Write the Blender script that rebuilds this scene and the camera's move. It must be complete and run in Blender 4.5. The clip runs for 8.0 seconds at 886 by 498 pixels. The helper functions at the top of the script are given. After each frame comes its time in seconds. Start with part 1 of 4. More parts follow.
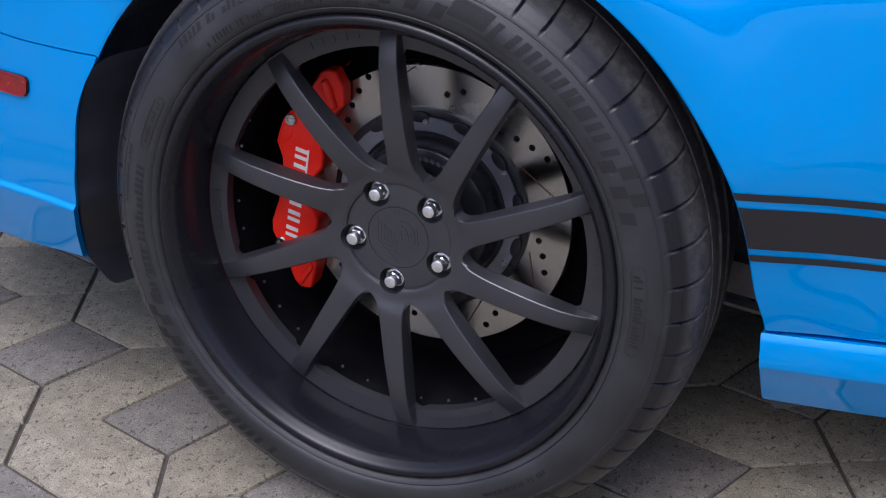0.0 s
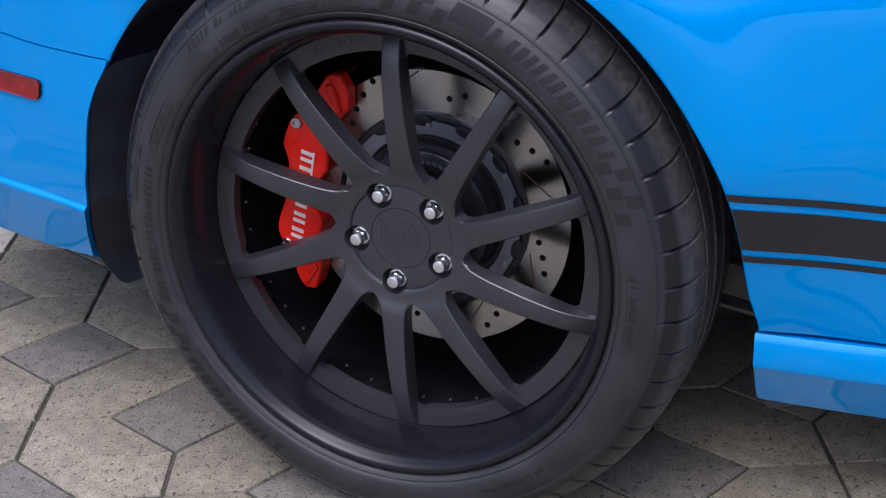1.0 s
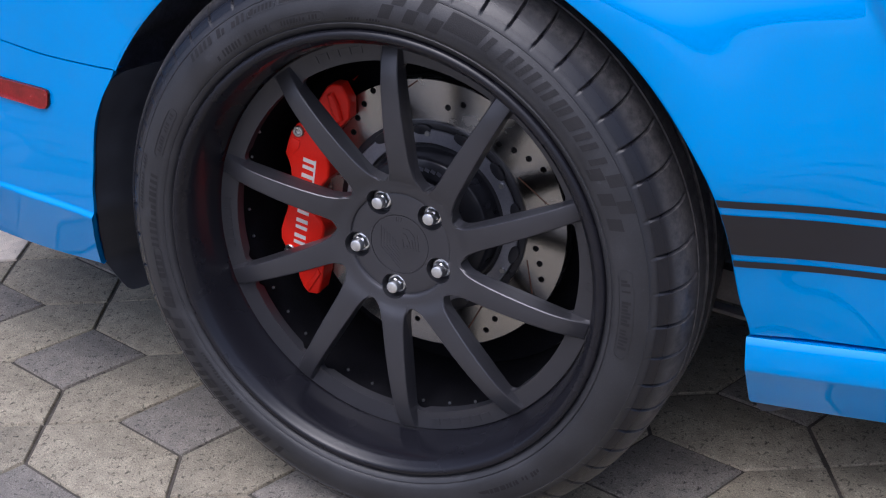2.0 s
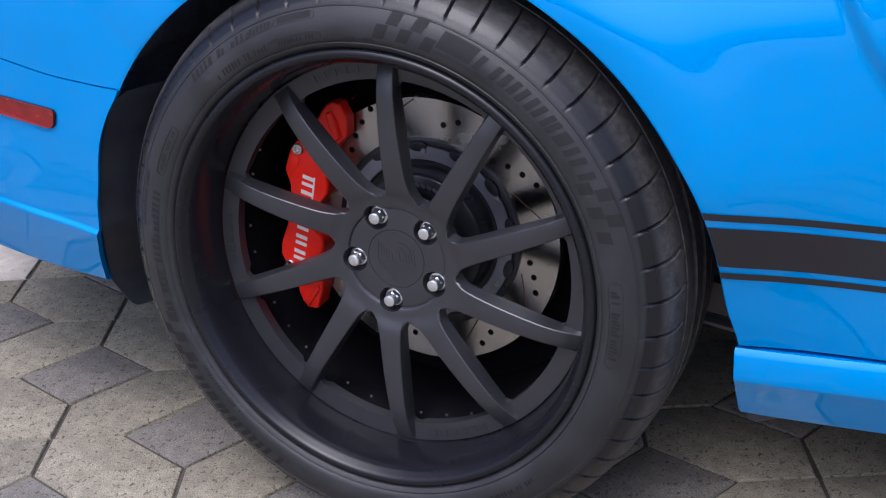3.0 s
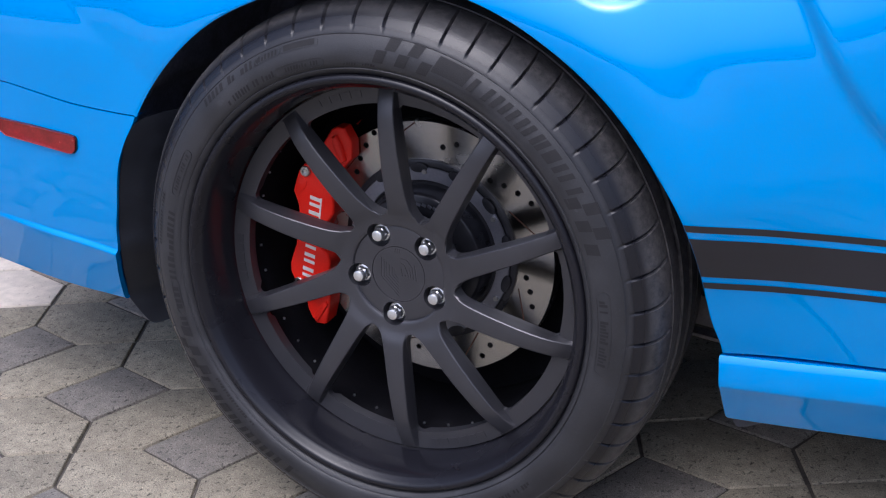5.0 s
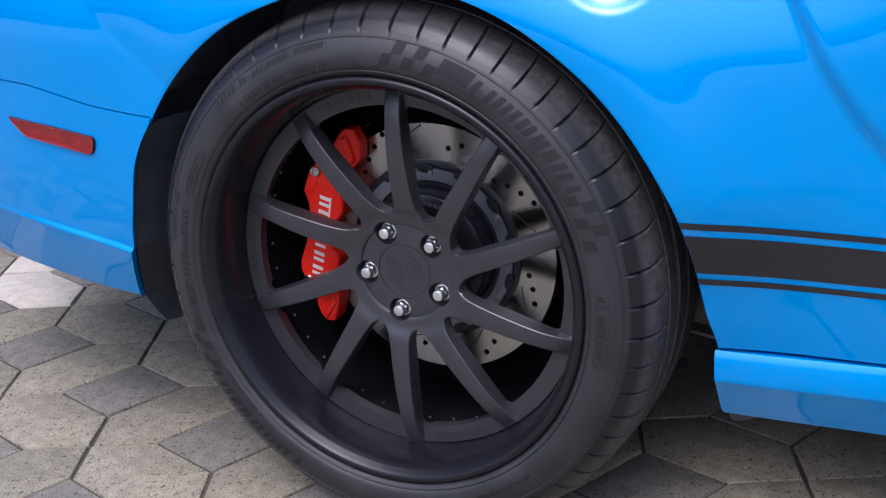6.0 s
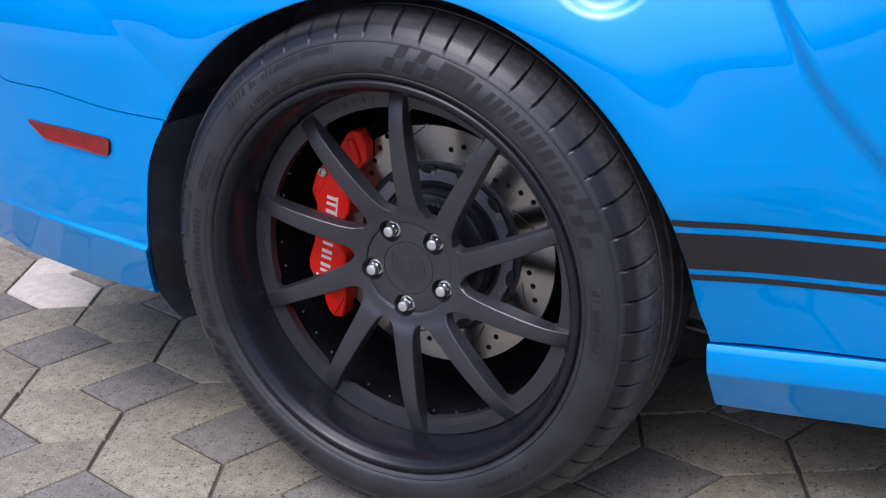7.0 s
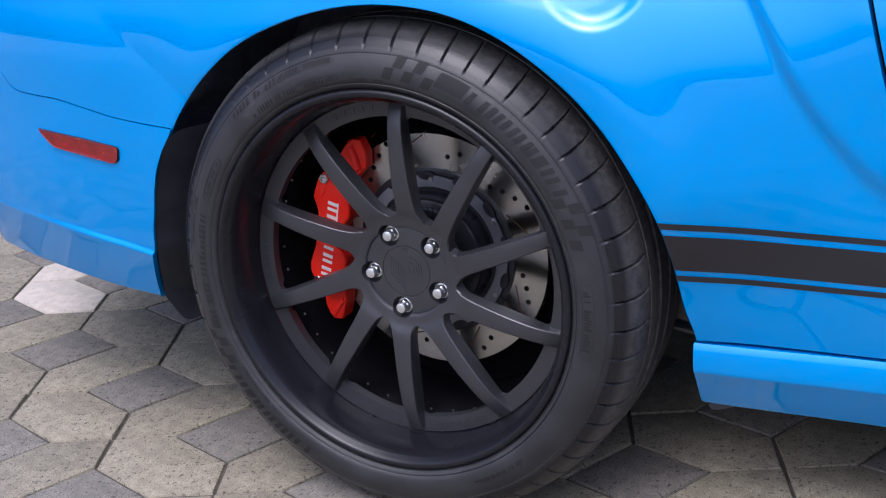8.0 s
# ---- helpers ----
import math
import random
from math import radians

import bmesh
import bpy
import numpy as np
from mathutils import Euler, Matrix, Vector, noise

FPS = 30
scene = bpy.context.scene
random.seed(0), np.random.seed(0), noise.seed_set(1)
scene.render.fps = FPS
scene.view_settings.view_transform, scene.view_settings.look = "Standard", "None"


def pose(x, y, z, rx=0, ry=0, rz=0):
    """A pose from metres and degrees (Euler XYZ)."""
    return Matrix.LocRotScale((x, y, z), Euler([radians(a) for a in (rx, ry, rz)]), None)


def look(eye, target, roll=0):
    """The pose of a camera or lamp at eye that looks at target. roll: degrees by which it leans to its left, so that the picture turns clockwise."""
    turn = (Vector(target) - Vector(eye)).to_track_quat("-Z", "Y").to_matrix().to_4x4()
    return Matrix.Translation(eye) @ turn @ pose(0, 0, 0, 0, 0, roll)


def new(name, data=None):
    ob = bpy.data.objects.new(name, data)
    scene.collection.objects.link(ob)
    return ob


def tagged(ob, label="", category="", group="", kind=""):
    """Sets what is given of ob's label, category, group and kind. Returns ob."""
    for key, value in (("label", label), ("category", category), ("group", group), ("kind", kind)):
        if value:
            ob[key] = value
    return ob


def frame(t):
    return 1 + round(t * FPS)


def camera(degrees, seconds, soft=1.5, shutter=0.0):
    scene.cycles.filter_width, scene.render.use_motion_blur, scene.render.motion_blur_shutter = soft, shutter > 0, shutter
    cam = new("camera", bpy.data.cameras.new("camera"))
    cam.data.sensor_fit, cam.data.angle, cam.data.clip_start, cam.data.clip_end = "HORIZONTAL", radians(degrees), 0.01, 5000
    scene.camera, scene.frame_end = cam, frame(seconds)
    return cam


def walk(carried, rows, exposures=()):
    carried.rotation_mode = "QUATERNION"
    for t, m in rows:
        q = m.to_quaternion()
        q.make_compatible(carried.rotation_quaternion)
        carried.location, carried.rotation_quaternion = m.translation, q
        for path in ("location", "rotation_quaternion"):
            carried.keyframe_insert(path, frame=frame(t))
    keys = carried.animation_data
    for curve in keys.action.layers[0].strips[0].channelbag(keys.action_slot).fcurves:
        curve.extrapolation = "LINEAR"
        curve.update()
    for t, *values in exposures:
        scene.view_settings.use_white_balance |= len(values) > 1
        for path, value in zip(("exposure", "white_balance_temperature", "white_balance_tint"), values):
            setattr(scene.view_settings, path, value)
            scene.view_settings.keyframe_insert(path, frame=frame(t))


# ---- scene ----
cam = camera(33.5, 8.0, soft=1.2)
PATH = [
    (0, (0.6532, -1.3724, 0.9828), (-0.0567, 0.2548, 0.2157), -3.16),
    (0.5, (0.6672, -1.3864, 0.9838), (-0.0523, 0.2394, 0.2243), -3.16),
    (1, (0.6841, -1.3983, 0.9839), (-0.0490, 0.2259, 0.2320), -3.16),
    (2.5, (0.7369, -1.4350, 0.9862), (-0.0296, 0.1885, 0.2686), -3.57),
    (3, (0.7558, -1.4488, 0.9873), (-0.0217, 0.1771, 0.2860), -3.77),
    (3.5, (0.7719, -1.4665, 0.9884), (-0.0127, 0.1628, 0.3034), -3.98),
    (4, (0.7901, -1.4851, 0.9884), (-0.0044, 0.1465, 0.3188), -4.08),
    (4.5, (0.8073, -1.5039, 0.9875), (0.0038, 0.1283, 0.3304), -4.28),
    (6, (0.8727, -1.5651, 0.9820), (0.0285, 0.0584, 0.3561), -4.48),
    (6.5, (0.8998, -1.5891, 0.9811), (0.0402, 0.0298, 0.3647), -4.58),
    (7, (0.9240, -1.6143, 0.9851), (0.0547, 0.0012, 0.3743), -4.68),
    (7.5, (0.9426, -1.6456, 0.9927), (0.0721, -0.0282, 0.3868), -4.68),
    (8, (0.9593, -1.6799, 0.9975), (0.0915, -0.0576, 0.4013), -4.69),
]
walk(cam, [(t, look(eye, target, roll)) for t, eye, target, roll in PATH], exposures=[(0, 0.37, 5320, 15), (3.5, 0.52, 5320, 15), (8, 0.54, 5320, 15)])

# ---- light ----
SUN = Vector((0.02, -0.50, 0.866)).normalized()
world = bpy.data.worlds.new("world")
scene.world = world
world.use_nodes = True
wn = world.node_tree.nodes
sky = wn.new("ShaderNodeTexSky")
sky.sky_type, sky.sun_disc = "NISHITA", False
sky.sun_elevation = math.asin(SUN.z)
sky.sun_rotation = math.atan2(SUN.x, SUN.y)
sky.dust_density, sky.air_density, sky.ozone_density = 8.0, 0.8, 0.6
wn["Background"].inputs["Strength"].default_value = 0.14
world.node_tree.links.new(sky.outputs[0], wn["Background"].inputs["Color"])
sun = new("sun", bpy.data.lights.new("sun", "SUN"))
sun.data.energy, sun.data.angle, sun.data.color = 0.60, radians(54), (1.0, 0.93, 0.84)
sun.matrix_world = look(SUN * 10, (0, 0, 0))


# ---- materials ----
def material(name, color, rough=0.5, metal=0.0, vary=0.12, scale=30.0, grain=0.0, grain_scale=400.0, coat=0.0, rough_vary=0.08, per_object=0.0, speck=None, blotch=0.0):
    """A surface with tone variation at two scales, fine relief and uneven gloss."""
    m = bpy.data.materials.new(name)
    m.use_nodes = True
    n, l = m.node_tree.nodes, m.node_tree.links
    b = n["Principled BSDF"]
    b.inputs["Metallic"].default_value = metal
    b.inputs["Coat Weight"].default_value = coat
    b.inputs["Coat Roughness"].default_value = 0.045
    co = n.new("ShaderNodeTexCoord")
    big = n.new("ShaderNodeTexNoise")
    big.inputs["Scale"].default_value, big.inputs["Detail"].default_value = scale, 6
    l.new(co.outputs["Object"], big.inputs["Vector"])
    fine = n.new("ShaderNodeTexNoise")
    fine.inputs["Scale"].default_value, fine.inputs["Detail"].default_value = grain_scale, 3
    l.new(co.outputs["Object"], fine.inputs["Vector"])

    def ramp(value, a, c, x0=0.3, x1=0.7):
        r = n.new("ShaderNodeMapRange")
        r.inputs["From Min"].default_value, r.inputs["From Max"].default_value = x0, x1
        r.inputs["To Min"].default_value, r.inputs["To Max"].default_value = a, c
        l.new(value, r.inputs["Value"])
        return r.outputs[0]

    def times(x, y):
        t = n.new("ShaderNodeMath")
        t.operation = "MULTIPLY"
        l.new(x, t.inputs[0])
        l.new(y, t.inputs[1])
        return t.outputs[0]

    tone = times(ramp(big.outputs[0], 1 - vary, 1 + vary), ramp(fine.outputs[0], 1 - vary * 0.7, 1 + vary * 0.7))
    if per_object:
        info = n.new("ShaderNodeObjectInfo")
        tone = times(tone, ramp(info.outputs["Random"], 1 - per_object, 1 + per_object, 0, 1))
    if blotch:
        wide = n.new("ShaderNodeTexNoise")
        wide.inputs["Scale"].default_value, wide.inputs["Detail"].default_value = 9.0, 8
        wide.inputs["Roughness"].default_value = 0.7
        l.new(co.outputs["Object"], wide.inputs["Vector"])
        tone = times(tone, ramp(wide.outputs[0], 1 - blotch, 1 + blotch * 0.6, 0.35, 0.65))
    if speck:
        for size, level, dark in speck:
            grit = n.new("ShaderNodeTexNoise")
            grit.inputs["Scale"].default_value, grit.inputs["Detail"].default_value = size, 2.5
            grit.inputs["Distortion"].default_value = 0.6
            l.new(co.outputs["Object"], grit.inputs["Vector"])
            tone = times(tone, ramp(grit.outputs[0], 1.0, dark, level, level + 0.035))
    mix = n.new("ShaderNodeMix")
    mix.data_type, mix.blend_type = "RGBA", "MULTIPLY"
    mix.inputs[0].default_value = 1.0
    mix.inputs[6].default_value = (*color, 1)
    l.new(tone, mix.inputs[7])
    l.new(mix.outputs[2], b.inputs["Base Color"])
    l.new(ramp(big.outputs[0], max(rough - rough_vary, 0.02), rough + rough_vary), b.inputs["Roughness"])
    if grain:
        bump = n.new("ShaderNodeBump")
        bump.inputs["Strength"].default_value, bump.inputs["Distance"].default_value = 1.0, grain
        l.new(fine.outputs[0], bump.inputs["Height"])
        l.new(bump.outputs[0], b.inputs["Normal"])
    return m


PAINT = material("blue_paint", (0.0, 0.256, 0.71), 0.5, 0.2, 0.03, 6, 0, 900, coat=1.0, rough_vary=0.03)
PAINT.node_tree.nodes["Principled BSDF"].inputs["Coat IOR"].default_value = 1.7
PAINT.node_tree.nodes["Principled BSDF"].inputs["Specular IOR Level"].default_value = 0.0
pn, pl = PAINT.node_tree.nodes, PAINT.node_tree.links
wave = pn.new("ShaderNodeTexNoise")
wave.inputs["Scale"].default_value, wave.inputs["Detail"].default_value = 9.0, 1.0
pl.new(pn["Texture Coordinate"].outputs["Object"], wave.inputs["Vector"])
ripple = pn.new("ShaderNodeBump")
ripple.inputs["Strength"].default_value, ripple.inputs["Distance"].default_value = 1.0, 0.0010
pl.new(wave.outputs[0], ripple.inputs["Height"])
pl.new(ripple.outputs[0], pn["Principled BSDF"].inputs["Coat Normal"])
STRIPE = material("stripe_vinyl", (0.017, 0.016, 0.020), 0.42, 0, 0.06, 20)
RUBBER = material("tyre_rubber", (0.0240, 0.0242, 0.0275), 0.46, 0, 0.2, 24, 0.0002, 700, blotch=0.15, speck=((520, 0.66, 1.35), (210, 0.70, 1.5), (28, 0.66, 1.25)))
RUBBER.node_tree.nodes["Principled BSDF"].inputs["Specular IOR Level"].default_value = 0.40
rn, rl = RUBBER.node_tree.nodes, RUBBER.node_tree.links
# road dust and scuffs on the shoulder blocks, thickest towards the tread
axes, flat, across = rn.new("ShaderNodeSeparateXYZ"), rn.new("ShaderNodeCombineXYZ"), rn.new("ShaderNodeVectorMath")
across.operation = "LENGTH"
rl.new(rn["Texture Coordinate"].outputs["Object"], axes.inputs[0])
rl.new(axes.outputs["X"], flat.inputs["X"])
rl.new(axes.outputs["Z"], flat.inputs["Y"])
rl.new(flat.outputs[0], across.inputs[0])
worn = rn.new("ShaderNodeMapRange")
worn.inputs["From Min"].default_value, worn.inputs["From Max"].default_value = 0.3385, 0.3500
rl.new(across.outputs["Value"], worn.inputs["Value"])
dust = rn.new("ShaderNodeTexNoise")
dust.inputs["Scale"].default_value, dust.inputs["Detail"].default_value, dust.inputs["Roughness"].default_value = 110.0, 6, 0.75
rl.new(rn["Texture Coordinate"].outputs["Object"], dust.inputs["Vector"])
cover = rn.new("ShaderNodeMapRange")
cover.inputs["From Min"].default_value, cover.inputs["From Max"].default_value, cover.inputs["To Max"].default_value = 0.36, 0.64, 0.8
rl.new(dust.outputs[0], cover.inputs["Value"])
amount = rn.new("ShaderNodeMath")
amount.operation = "MULTIPLY"
rl.new(worn.outputs[0], amount.inputs[0])
rl.new(cover.outputs[0], amount.inputs[1])
dusty = rn.new("ShaderNodeMix")
dusty.data_type = "RGBA"
rl.new(amount.outputs[0], dusty.inputs[0])
rl.new(rn["Principled BSDF"].inputs["Base Color"].links[0].from_socket, dusty.inputs[6])
dusty.inputs[7].default_value = (0.105, 0.098, 0.096, 1)
# a smooth polished belt between the sidewall and the blocks
belt = rn.new("ShaderNodeFloatCurve")
belt.mapping.curves[0].points[0].location = (0.0, 0.0)
belt.mapping.curves[0].points[1].location = (1.0, 0.0)
for place, height in ((0.10, 0.0), (0.22, 1.0), (0.50, 1.0), (0.75, 0.0)):
    belt.mapping.curves[0].points.new(place, height)
belt.mapping.update()
span = rn.new("ShaderNodeMapRange")
span.inputs["From Min"].default_value, span.inputs["From Max"].default_value = 0.320, 0.352
rl.new(across.outputs["Value"], span.inputs["Value"])
rl.new(span.outputs[0], belt.inputs["Value"])
clean = rn.new("ShaderNodeMix")
clean.data_type = "RGBA"
rl.new(belt.outputs[0], clean.inputs[0])
rl.new(dusty.outputs[2], clean.inputs[6])
clean.inputs[7].default_value = (0.009, 0.009, 0.012, 1)
rl.new(clean.outputs[2], rn["Principled BSDF"].inputs["Base Color"])
gloss = rn.new("ShaderNodeMix")
rl.new(belt.outputs[0], gloss.inputs[0])
rl.new(rn["Principled BSDF"].inputs["Roughness"].links[0].from_socket, gloss.inputs[2])
gloss.inputs[3].default_value = 0.27
rl.new(gloss.outputs[0], rn["Principled BSDF"].inputs["Roughness"])
LETTER = material("moulded_rubber", (0.0225, 0.0220, 0.0235), 0.6, 0, 0.1, 60, 0.0003, 900)
LETTER.node_tree.nodes["Principled BSDF"].inputs["Specular IOR Level"].default_value = 0.12
SATIN = material("satin_black_alloy", (0.047, 0.047, 0.055), 0.37, 0.45, 0.08, 14, 0.00004, 1500, coat=0.34, rough_vary=0.05)
SATIN.node_tree.nodes["Principled BSDF"].inputs["Coat Roughness"].default_value = 0.31
LIP = material("black_rim_lip", (0.0095, 0.0095, 0.0130), 0.27, 0.0, 0.08, 10, 0, 900, coat=0.16, rough_vary=0.06)
LIP.node_tree.nodes["Principled BSDF"].inputs["Specular IOR Level"].default_value = 0.26
LIP.node_tree.nodes["Principled BSDF"].inputs["Coat Roughness"].default_value = 0.15
BARREL = material("matt_black_barrel", (0.007, 0.007, 0.009), 0.85, 0, 0.3, 30)
BARREL.node_tree.nodes["Principled BSDF"].inputs["Specular IOR Level"].default_value = 0.06
CHROME = material("chrome", (0.85, 0.86, 0.88), 0.33, 1.0, 0.04, 60)
BOLT = material("zinc_bolt", (0.5, 0.5, 0.5), 0.3, 1.0, 0.1, 80)
ROTOR = material("machined_iron", (0.42, 0.41, 0.40), 0.22, 1.0, 0.10, 20, 0.00005, 500)
HAT = material("anodised_black", (0.022, 0.023, 0.030), 0.32, 0.3, 0.1, 40)
HAT_RING = material("grey_alloy", (0.30, 0.31, 0.37), 0.36, 0.8, 0.1, 30)
RUST = material("rusty_slot", (0.09, 0.035, 0.02), 0.8, 0, 0.3, 80)
n_ = ROTOR.node_tree.nodes
grainy = n_.new("ShaderNodeTangent")
grainy.direction_type, grainy.axis = "RADIAL", "Y"
n_["Principled BSDF"].inputs["Anisotropic"].default_value = 0.9
n_["Principled BSDF"].inputs["Anisotropic Rotation"].default_value = 0.25
ROTOR.node_tree.links.new(grainy.outputs[0], n_["Principled BSDF"].inputs["Tangent"])
RED = material("red_enamel", (0.80, 0.018, 0.006), 0.38, 0, 0.06, 25, 0, 500, coat=0.06)
RED.node_tree.nodes["Principled BSDF"].inputs["Specular IOR Level"].default_value = 0.3
WHITE = material("white_print", (0.75, 0.72, 0.70), 0.5, 0, 0.03, 50)
LENS = material("red_lens", (0.19, 0.006, 0.007), 0.2, 0, 0.25, 60, coat=0.3)
BEZEL = material("dark_bezel", (0.01, 0.01, 0.012), 0.5)
FLAP = material("black_plastic", (0.020, 0.023, 0.032), 0.5, 0, 0.2, 30, 0.0002, 600, blotch=0.2)
LINER = material("wheel_well_felt", (0.15, 0.155, 0.21), 0.9, 0, 0.3, 30, 0.001, 200)
SILL = material("dusty_sill", (0.11, 0.10, 0.10), 0.7, 0, 0.25, 25, 0.0003, 300)
UNDER = material("underbody_steel", (0.03, 0.03, 0.03), 0.7, 0.2, 0.3, 12)
SPECKS = ((150, 0.625, 0.47), (270, 0.63, 0.58), (60, 0.655, 0.5), (95, 0.65, 0.40), (200, 0.645, 1.35), (620, 0.585, 0.62), (740, 0.60, 1.5), (430, 0.65, 1.4))
STONE = material("light_concrete", (0.288, 0.254, 0.188), 0.85, 0, 0.2, 40, 0.0022, 420, per_object=0.10, speck=SPECKS, blotch=0.14)
STONE_DARK = material("grey_concrete", (0.208, 0.188, 0.160), 0.85, 0, 0.2, 40, 0.0022, 420, per_object=0.10, speck=SPECKS, blotch=0.14)
STONE_PALE = material("pale_concrete", (0.56, 0.50, 0.42), 0.85, 0, 0.12, 40, 0.0015, 420, speck=((60, 0.66, 0.7), (150, 0.66, 0.7)), blotch=0.1)
SAND = material("joint_sand", (0.075, 0.066, 0.055), 0.95, 0, 0.3, 60, 0.002, 300)
FAR_STONE = material("far_concrete", (0.32, 0.29, 0.245), 0.9, 0, 0.12, 5, 0.001, 200, blotch=0.15)


# ---- building ----
def finish(name, bm, mat, angle=35.0):
    bmesh.ops.recalc_face_normals(bm, faces=bm.faces)
    me = bpy.data.meshes.new(name)
    bm.to_mesh(me)
    bm.free()
    me.materials.append(mat)
    me.shade_smooth()
    me.set_sharp_from_angle(angle=radians(angle))
    return me


def part(name, bm, mat, parent, label="", angle=35.0):
    """Links a bmesh as one mesh object under a thing or a part."""
    ob = new(name, finish(name, bm, mat, angle))
    ob.parent = parent
    return tagged(ob, label)


def again(ob, m):
    """Another object on the same mesh, under the same parent."""
    twin = new(ob.name.split(".")[0], ob.data)
    twin.parent, twin.matrix_local = ob.parent, m
    return tagged(twin, ob.get("label", ""))


def grid(rows, close=False):
    """A sheet through rows of points; close joins each row's end to its start."""
    bm = bmesh.new()
    vs = [[bm.verts.new(p) for p in row] for row in rows]
    n = len(vs[0])
    for a, b in zip(vs, vs[1:]):
        for i in range(n if close else n - 1):
            k = (i + 1) % n
            bm.faces.new((a[i], a[k], b[k], b[i]))
    return bm


def prism(outline, depth, bevel=0.0, segments=2):
    """A plate with the outline (x, z) at y = 0, going back by depth, its front edge rounded."""
    bm = bmesh.new()
    f = bm.faces.new([bm.verts.new((x, 0, z)) for x, z in outline])
    back = bmesh.ops.extrude_face_region(bm, geom=[f])["geom"]
    moved = [v for v in back if isinstance(v, bmesh.types.BMVert)]
    bmesh.ops.translate(bm, vec=(0, depth, 0), verts=moved)
    if bevel:
        rim = [e for e in bm.edges if all(abs(v.co.y) < 1e-7 for v in e.verts)]
        bmesh.ops.bevel(bm, geom=rim, offset=bevel, segments=segments, affect="EDGES", profile=0.6)
    return bm


def smooth(x, a, b):
    t = min(max((x - a) / (b - a), 0.0), 1.0)
    return t * t * (3 - 2 * t)


def curve(points, x):
    """Smooth interpolation through (x, y) pairs in order of x."""
    xs = [p[0] for p in points]
    ys = [p[1] for p in points]
    if x <= xs[0]:
        return ys[0]
    if x >= xs[-1]:
        return ys[-1]
    i = max(k for k in range(len(xs) - 1) if xs[k] <= x)

    def slope(k):
        a, b = max(k - 1, 0), min(k + 1, len(xs) - 1)
        return (ys[b] - ys[a]) / (xs[b] - xs[a])
    h = xs[i + 1] - xs[i]
    t = (x - xs[i]) / h
    return ((2 * t**3 - 3 * t**2 + 1) * ys[i] + (t**3 - 2 * t**2 + t) * h * slope(i)
            + (-2 * t**3 + 3 * t**2) * ys[i + 1] + (t**3 - t**2) * h * slope(i + 1))


HUB_Z = 0.3429
ARCH_Z = 0.3373
car = new("car")
tagged(car, "bright blue sports coupe with black side stripes parked on stone paving", "car")
# the body stands a little askew to the wheel, which is upright
CAR = pose(0.00745, -0.00589, 0.00991, 0.544, -0.807, 2.267)
car.matrix_world = CAR
AXLE = CAR.inverted() @ Matrix.Translation((0, 0, HUB_Z))


# ---- bodywork ----
LIP_R = ((-12, 0.4150), (-10.5, 0.4110), (-9.3, 0.4082), (-7.1, 0.4016), (-4.8, 0.3957), (-1.3, 0.3907), (3.4, 0.3862), (13.2, 0.3776), (23.6, 0.3689), (35.4, 0.3649), (51, 0.3630), (63.6, 0.3645),
         (72.6, 0.3655), (85.1, 0.3660), (98.2, 0.3690), (112, 0.3755), (124.3, 0.3850), (136, 0.3903), (150.1, 0.3966))
COVE = ((0.44, 0.79), (0.483, 0.700), (0.509, 0.646), (0.543, 0.575), (0.589, 0.510), (0.643, 0.457), (0.75, 0.425), (1.7, 0.40))


FLARE_R = ((10, 0.400), (41, 0.412), (52, 0.420), (66, 0.404), (90, 0.412), (108, 0.435), (124, 0.454), (150, 0.456))


FLARE_OUT = ((-12, 0.0), (-8, 0.003), (0, 0.010), (4, 0.018), (6, 0.024), (10, 0.033), (16, 0.041), (30, 0.044), (60, 0.044), (90, 0.041), (115, 0.028), (130, 0.012), (142, 0.0))


def flare(x, z):
    """How far the wheel arch swells out at x and z."""
    deg = math.degrees(math.atan2(z - ARCH_Z, x))
    if not -12 < deg < 142:
        return 0.0
    d = math.hypot(x, z - ARCH_Z) - curve(FLARE_R, deg)
    return curve(FLARE_OUT, deg) * (1 - smooth(d, -0.03, 0.30))


def swell(ob):
    """Pushes the arch's metal out, and with it forwards and up."""
    for v in ob.data.vertices:
        x, y, z = v.co
        out = flare(x, z)
        v.co = (x + out * (0.8 - x) / 1.5, y - out, z + out * (0.98 - z) / 1.5)
    return ob


def lip_radius(deg):
    return curve(LIP_R, deg)


def side(x, z):
    """How far in (y) the car's skin lies at x along the car and height z."""
    y = 0.38 * max(0.5 - z, 0) ** 2 + 1.1 * max(z - 0.60, 0) ** 2 + 0.5 * max(-0.35 - x, 0) ** 2 + 3.0 * max(-0.85 - x, 0) ** 2
    r = math.hypot(x, z - ARCH_Z)
    y -= 0.012 * math.exp(-((r - 0.375) / 0.07) ** 2)
    # a short shoulder above the flare
    brow = 0.6695 + 9.0 * (x - 0.295) ** 2
    y += 0.0075 * smooth(z - brow, -0.005, 0.011) * smooth(x, 0.215, 0.275) * (1 - smooth(x, 0.33, 0.365))
    over = z - curve(COVE, x) if x > 0.44 else -1
    return y - (0.010 * smooth(over, -0.002, 0.040) + 0.03 * min(max(over, 0), 0.2)) * smooth(x, 0.44, 0.50)


